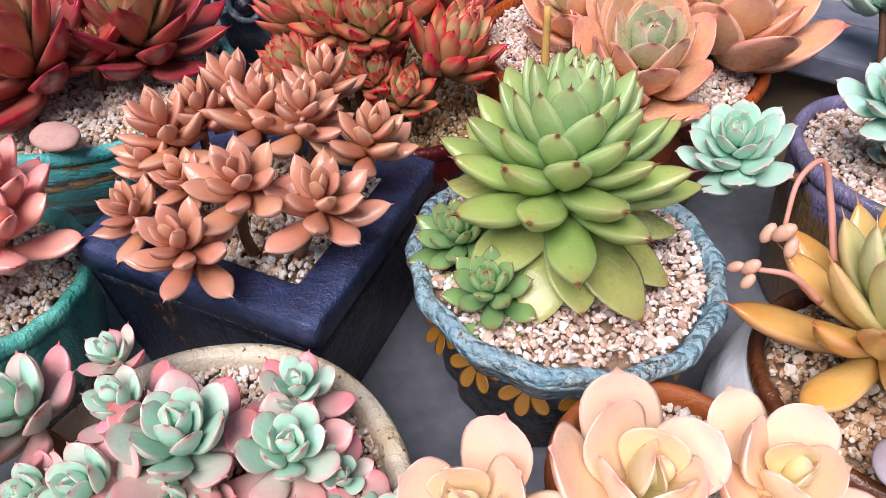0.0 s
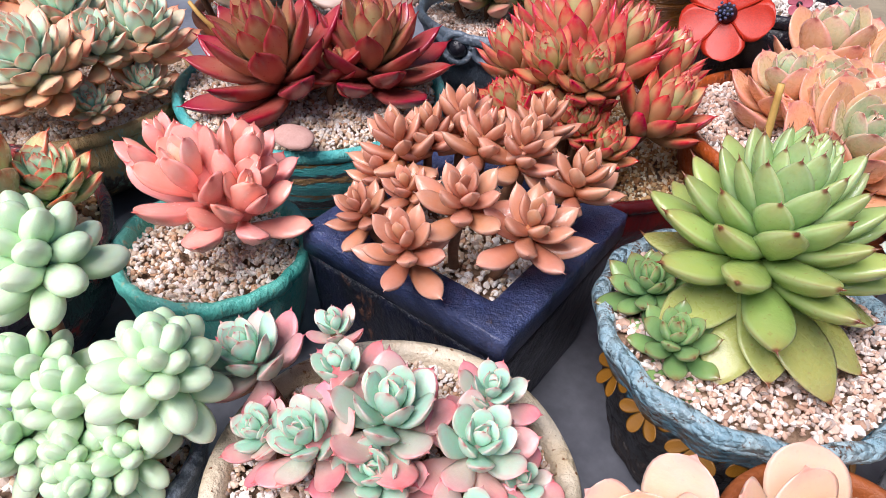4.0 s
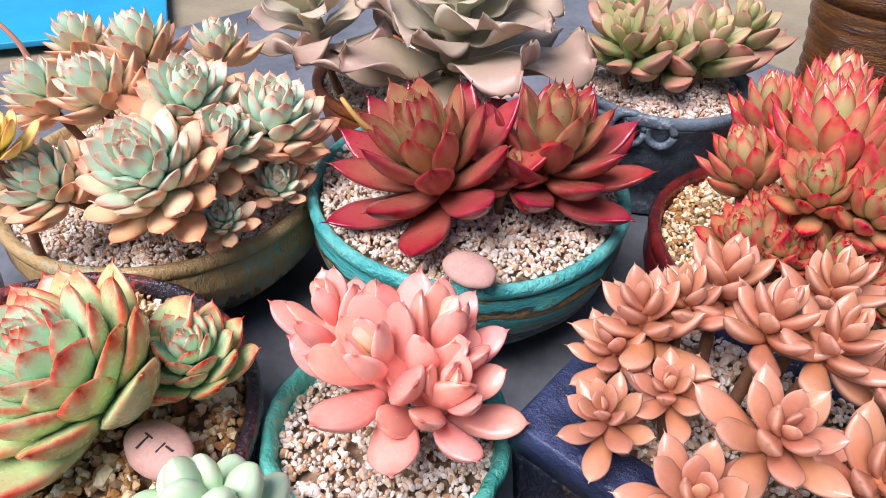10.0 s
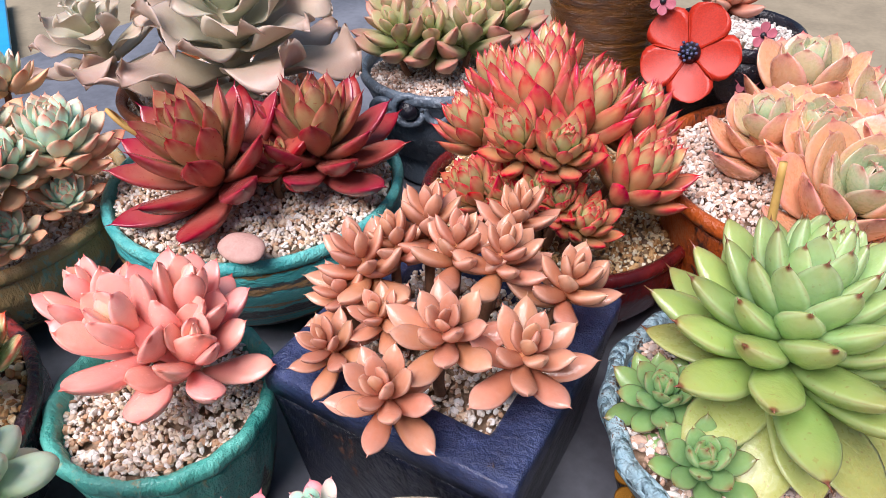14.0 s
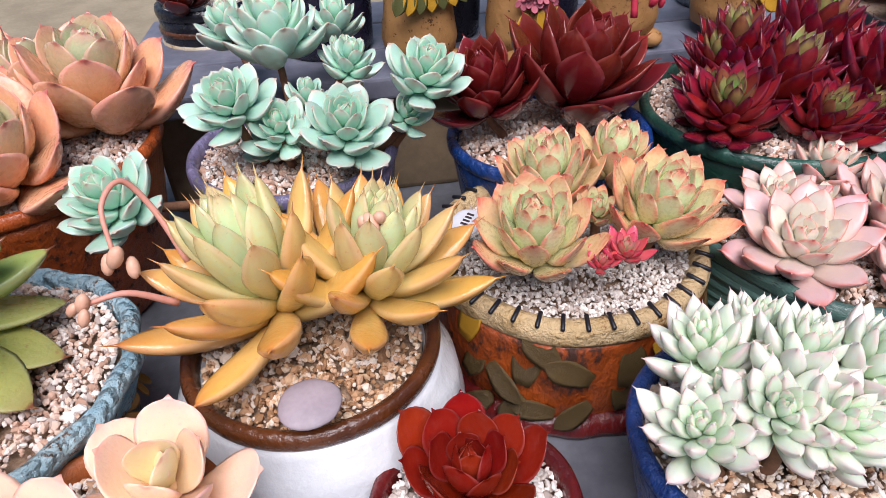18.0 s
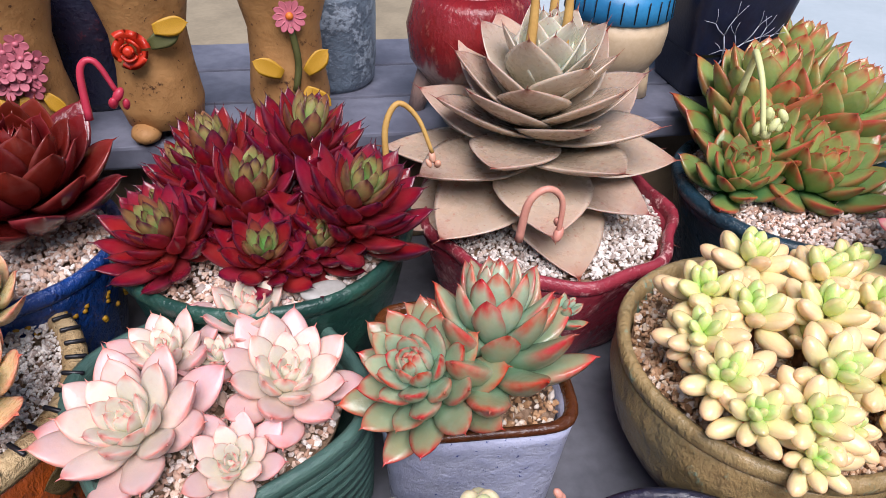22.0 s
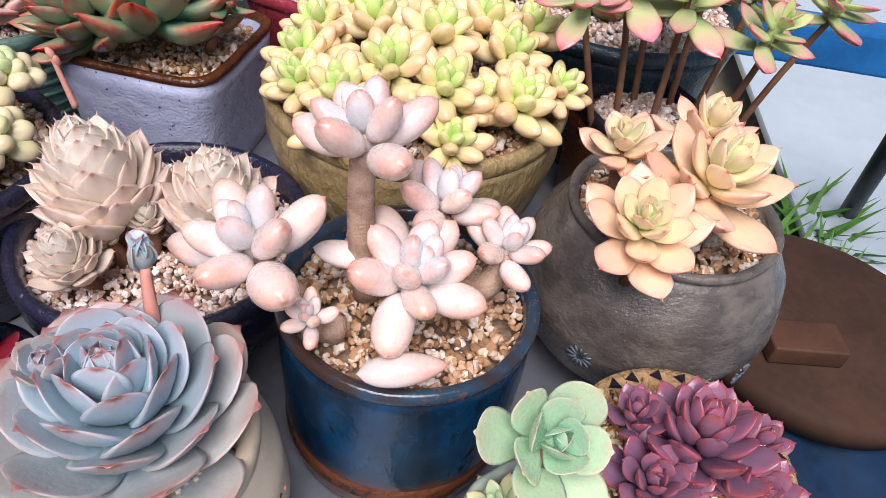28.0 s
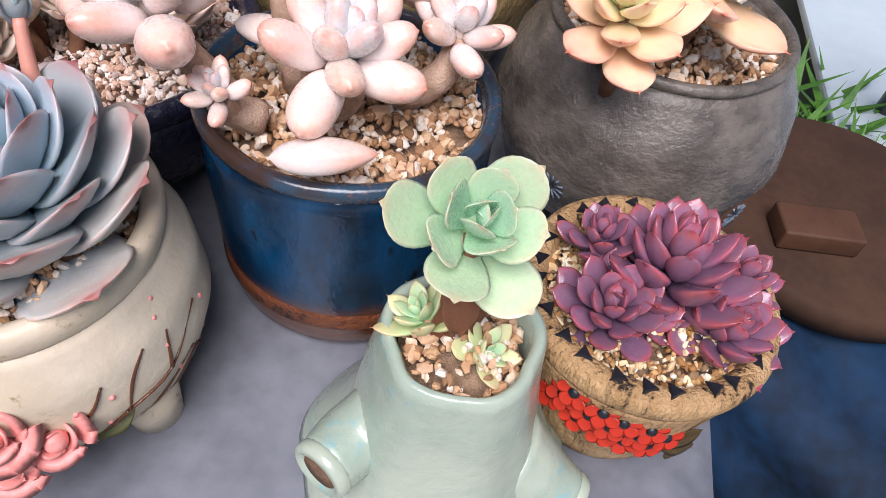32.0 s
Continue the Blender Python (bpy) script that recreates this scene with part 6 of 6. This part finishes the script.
for at in ((0.010, -0.0645, 0.051), (-0.006, -0.0655, 0.062), (-0.008, -0.064, 0.036), (-0.028, -0.060, 0.05)):
    rose(bp, at, (0.1, -0.8, 0.6), 0.0125, ROSECLAY)
for at, t in (((0.018, -0.058, 0.036), 20),):
    clay_leaf(bp, at, t, 0.016, GREENCLAY, 40)

# Red flowers, dark triangles and charred side of the log pot.
lg = decor(0.938, -0.375, 0.0, "cluster of red clay flowers and dark notches on a log pot", "pot_trim")
for k in range(14):
    a, z = radians(206 + 4.4 * k + RNG.uniform(-2, 2)), 0.046 + 0.0085 * (k % 3) - 0.0008 * k
    r = 0.0525 * (0.76 + 0.21 * z / 0.08) + 0.0015
    blossom(lg, (r * math.cos(a), r * math.sin(a), z), (math.cos(a), math.sin(a), 0.3), 0.0068, REDCLAY, BLACKCLAY, 5, wide=0.6, heart_size=0.34)
for k, (t, s) in enumerate(((20, 0.02), (-30, 0.018), (-70, 0.016))):
    a = radians(262 + 5 * k)
    lf = clay_leaf(lg, (0, 0, 0), 0, s, GOLDCLAY)
    lf.matrix_basis = Matrix.Translation((0.0465 * math.cos(a), 0.0465 * math.sin(a), 0.036)) @ Matrix.Rotation(a + math.pi / 2, 4, "Z") @ pose(0, 0, 0, 82, 0, 0) @ pose(0, 0, 0, 0, 0, t) @ Matrix.Diagonal((s, s, s, 1))
for k in range(24):
    a = 2 * math.pi * (k + RNG.uniform(-0.2, 0.2)) / 24
    bm = bmesh.new()
    bmesh.ops.create_cone(bm, cap_ends=True, segments=3, radius1=0.0042, radius2=0.003, depth=0.0012)
    ob = part("notch", bm, BLACKCLAY, lg, smooth=False)
    ob.matrix_basis = Matrix.Translation((0.0458 * math.cos(a), 0.0458 * math.sin(a), 0.0802)) @ Matrix.Rotation(a, 4, "Z")
CHAR = plain("charred_clay", "2c2a30", "1a181c", 0.6, 60, 0.8)
for k in range(34):
    a, z = radians(RNG.uniform(285, 372)), RNG.uniform(0.006, 0.06)
    r = 0.0525 * (0.74 + 0.22 * z / 0.08) + 0.0004
    ob = part("scorch", box(0.0012, 0.002, RNG.uniform(0.008, 0.02), (0, 0, 0), 0.0004, 1), CHAR, lg)
    ob.matrix_basis = Matrix.Translation((r * math.cos(a), r * math.sin(a), z)) @ Matrix.Rotation(a, 4, "Z")

# Pressed flowers on the grey stoneware pot.
pf = decor(0.993, -0.258, 0.0, "flower shapes pressed into a grey pot", "pot_relief")
for a, z in ((240, 0.058), (262, 0.062), (288, 0.056), (212, 0.06)):
    a = radians(a)
    c = Vector((0.0748 * math.cos(a), 0.0748 * math.sin(a), z))
    for k in range(12):
        b = 2 * math.pi * k / 12
        side, up = Vector((-math.sin(a), math.cos(a), 0)), Vector((0, 0, 1))
        d = side * math.cos(b) + up * math.sin(b)
        part("ray", tube([c + d * 0.002, c + d * 0.0075], 0.0006, 4), GREYBLUE, pf)

# Rust band round the blue pot.
bd = decor(0.837, -0.273, 0.0, "rust brown band round a blue glazed pot", "pot_band")
part("band", lathe([(0.0600, 0.018), (0.0618, 0.021), (0.0618, 0.03), (0.0604, 0.033)], 72, close=False), glaze("rust_band", "7a4326", "5a2f1a", "2a1a14", 0.4, 30, 0.7, 0.5), bd)

# Each piece of decoration belongs to the pot that it sits on.
for holder in DECOR:
    home = min(POTS, key=lambda p: (p.location.xy - holder.location.xy).length)
    for piece in list(holder.children):
        piece.parent = home
        piece.matrix_basis = Matrix.Translation(holder.location - home.location) @ piece.matrix_basis
    bpy.data.objects.remove(holder)


# ---- beyond the bench ----
BLUEMETAL = plain("blue_metal", "1f6fb0", "185a94", 0.35, 20)
DARKMETAL = plain("dark_metal", "1d2430", "151a24", 0.4, 20)
panel = slab("white_panel", 1.45, 4.5, -1.5, 4.0, -0.36, 0.02, plain("white_panel_paint", "bcc6cc", "aebac0", 0.4, 3.0), "pale white panel lying beyond the bench", category="panel")
rail = slab("rail", 1.13, 3.5, 0.735, 0.78, 0.05, 0.05, BLUEMETAL, "blue painted metal rail", 0.004)
for k in range(5):
    s0, r0 = 1.7 + 0.3 * k, 0.2 + 0.35 * (k % 3)
    pts = [along(s0 + 0.12 * i + 0.05 * math.sin(2.2 * i + k), r0 + 0.16 * math.sin(1.3 * i + 2 * k), -0.345 + 0.01 * math.sin(3 * i)) for i in range(6)]
    w = stick(pts, 0.003, plain("wire_green", "7aa0a0", "6a8c8c", 0.5) if k == 0 else bpy.data.materials["wire_green"], "thin loose greenish wire on a white panel", "wire", category="wire")
post = thing("post", 1.880, 0.177, -0.5, "dark painted metal post leaning beside a stool", "post")
part("shaft", tube([(0, 0, 0), (-0.181, -0.105, 0.45)], 0.016, 12), DARKMETAL, post)
rail2 = slab("rail", 1.75, 3.0, 0.36, 0.385, -0.3, 0.05, BLUEMETAL, "blue painted metal rail low down", 0.004)

g = random.Random(3)
bm = bmesh.new()
for k in range(700):
    p = along(g.uniform(1.22, 1.5), g.uniform(0.62, 1.0), -0.5)
    h, a = g.uniform(0.06, 0.2), g.uniform(0, 6.28)
    d, w = Vector((math.cos(a), math.sin(a), 0)), g.uniform(0.007, 0.016)
    side = Vector((-d.y, d.x, 0)) * w
    v = [bm.verts.new(q) for q in (p - side, p + side, p + d * h * 0.3 + side * 0.7 + Vector((0, 0, h * 0.7)), p + d * h * 0.3 - side * 0.7 + Vector((0, 0, h * 0.7)), p + d * h * 0.75 + Vector((0, 0, h)))]
    bm.faces.new(v[:4])
    bm.faces.new((v[3], v[2], v[4]))
tagged(part("grass", bm, plain("grass_green", "5a8a30", "386420", 0.6, 30)), "bright green weeds growing beyond the bench end", "grass", kind="stuff")

stool = thing("stool", 1.41, -0.14, -0.5, "round brown stool with a small wooden block on it", "stool")
part("seat", lathe([(0.12, 0.24), (0.155, 0.25), (0.16, 0.27), (0.158, 0.282), (0.15, 0.287), (0.02, 0.288)], 64), plain("brown_board", "4a3428", "38271e", 0.8, 10, shine=0.2), stool)
for k in range(4):
    a = radians(45 + 90 * k)
    part("leg", tube([(0.1 * math.cos(a), 0.1 * math.sin(a), 0.25), (0.13 * math.cos(a), 0.13 * math.sin(a), 0.0)], 0.014, 10), DARKMETAL, stool)
block = part("wood_block", box(0.085, 0.045, 0.025, (0, 0, 0.0125), 0.003), plain("brown_wood", "543420", "442818", 0.7, 30))
block.matrix_basis = pose(1.345, -0.175, -0.212, 0, 0, -20)
tagged(block, "small brown wooden block lying on a stool", "block")

cloth = bmesh.new()
bmesh.ops.create_grid(cloth, x_segments=50, y_segments=50, size=0.5)
for v in cloth.verts:
    v.co.z = 0.06 * noise.noise((v.co.x * 4, v.co.y * 4, 1)) + 0.025 * noise.noise((v.co.x * 13 + v.co.y * 5, v.co.y * 9, 4)) + 0.012 * abs(noise.noise((v.co.x * 22, v.co.y * 18, 9)))
# Mottled from lit blue to near black: light on the folds, as colour.
cl = part("cloth", cloth, plain("blue_cloth_lit_folds", "10304e", "050a14", 0.7, 5, 0.3, shine=0.25))
cl.matrix_basis = pose(1.44, -0.66, -0.3, 0, 4, -28)
tagged(cl, "crumpled dark blue plastic sheet below the bench end", "sheet")

board = part("blue_sheet", box(1.2, 0.8, 0.02, (0, 0, 0), 0.004), plain("sky_blue_plastic", "2fa8e0", "2898d0", 0.35, 4))
board.matrix_basis = pose(-2.45, 1.75, -0.46, 0, 0, 38)
tagged(board, "bright blue plastic sheet lying on the ground", "sheet")
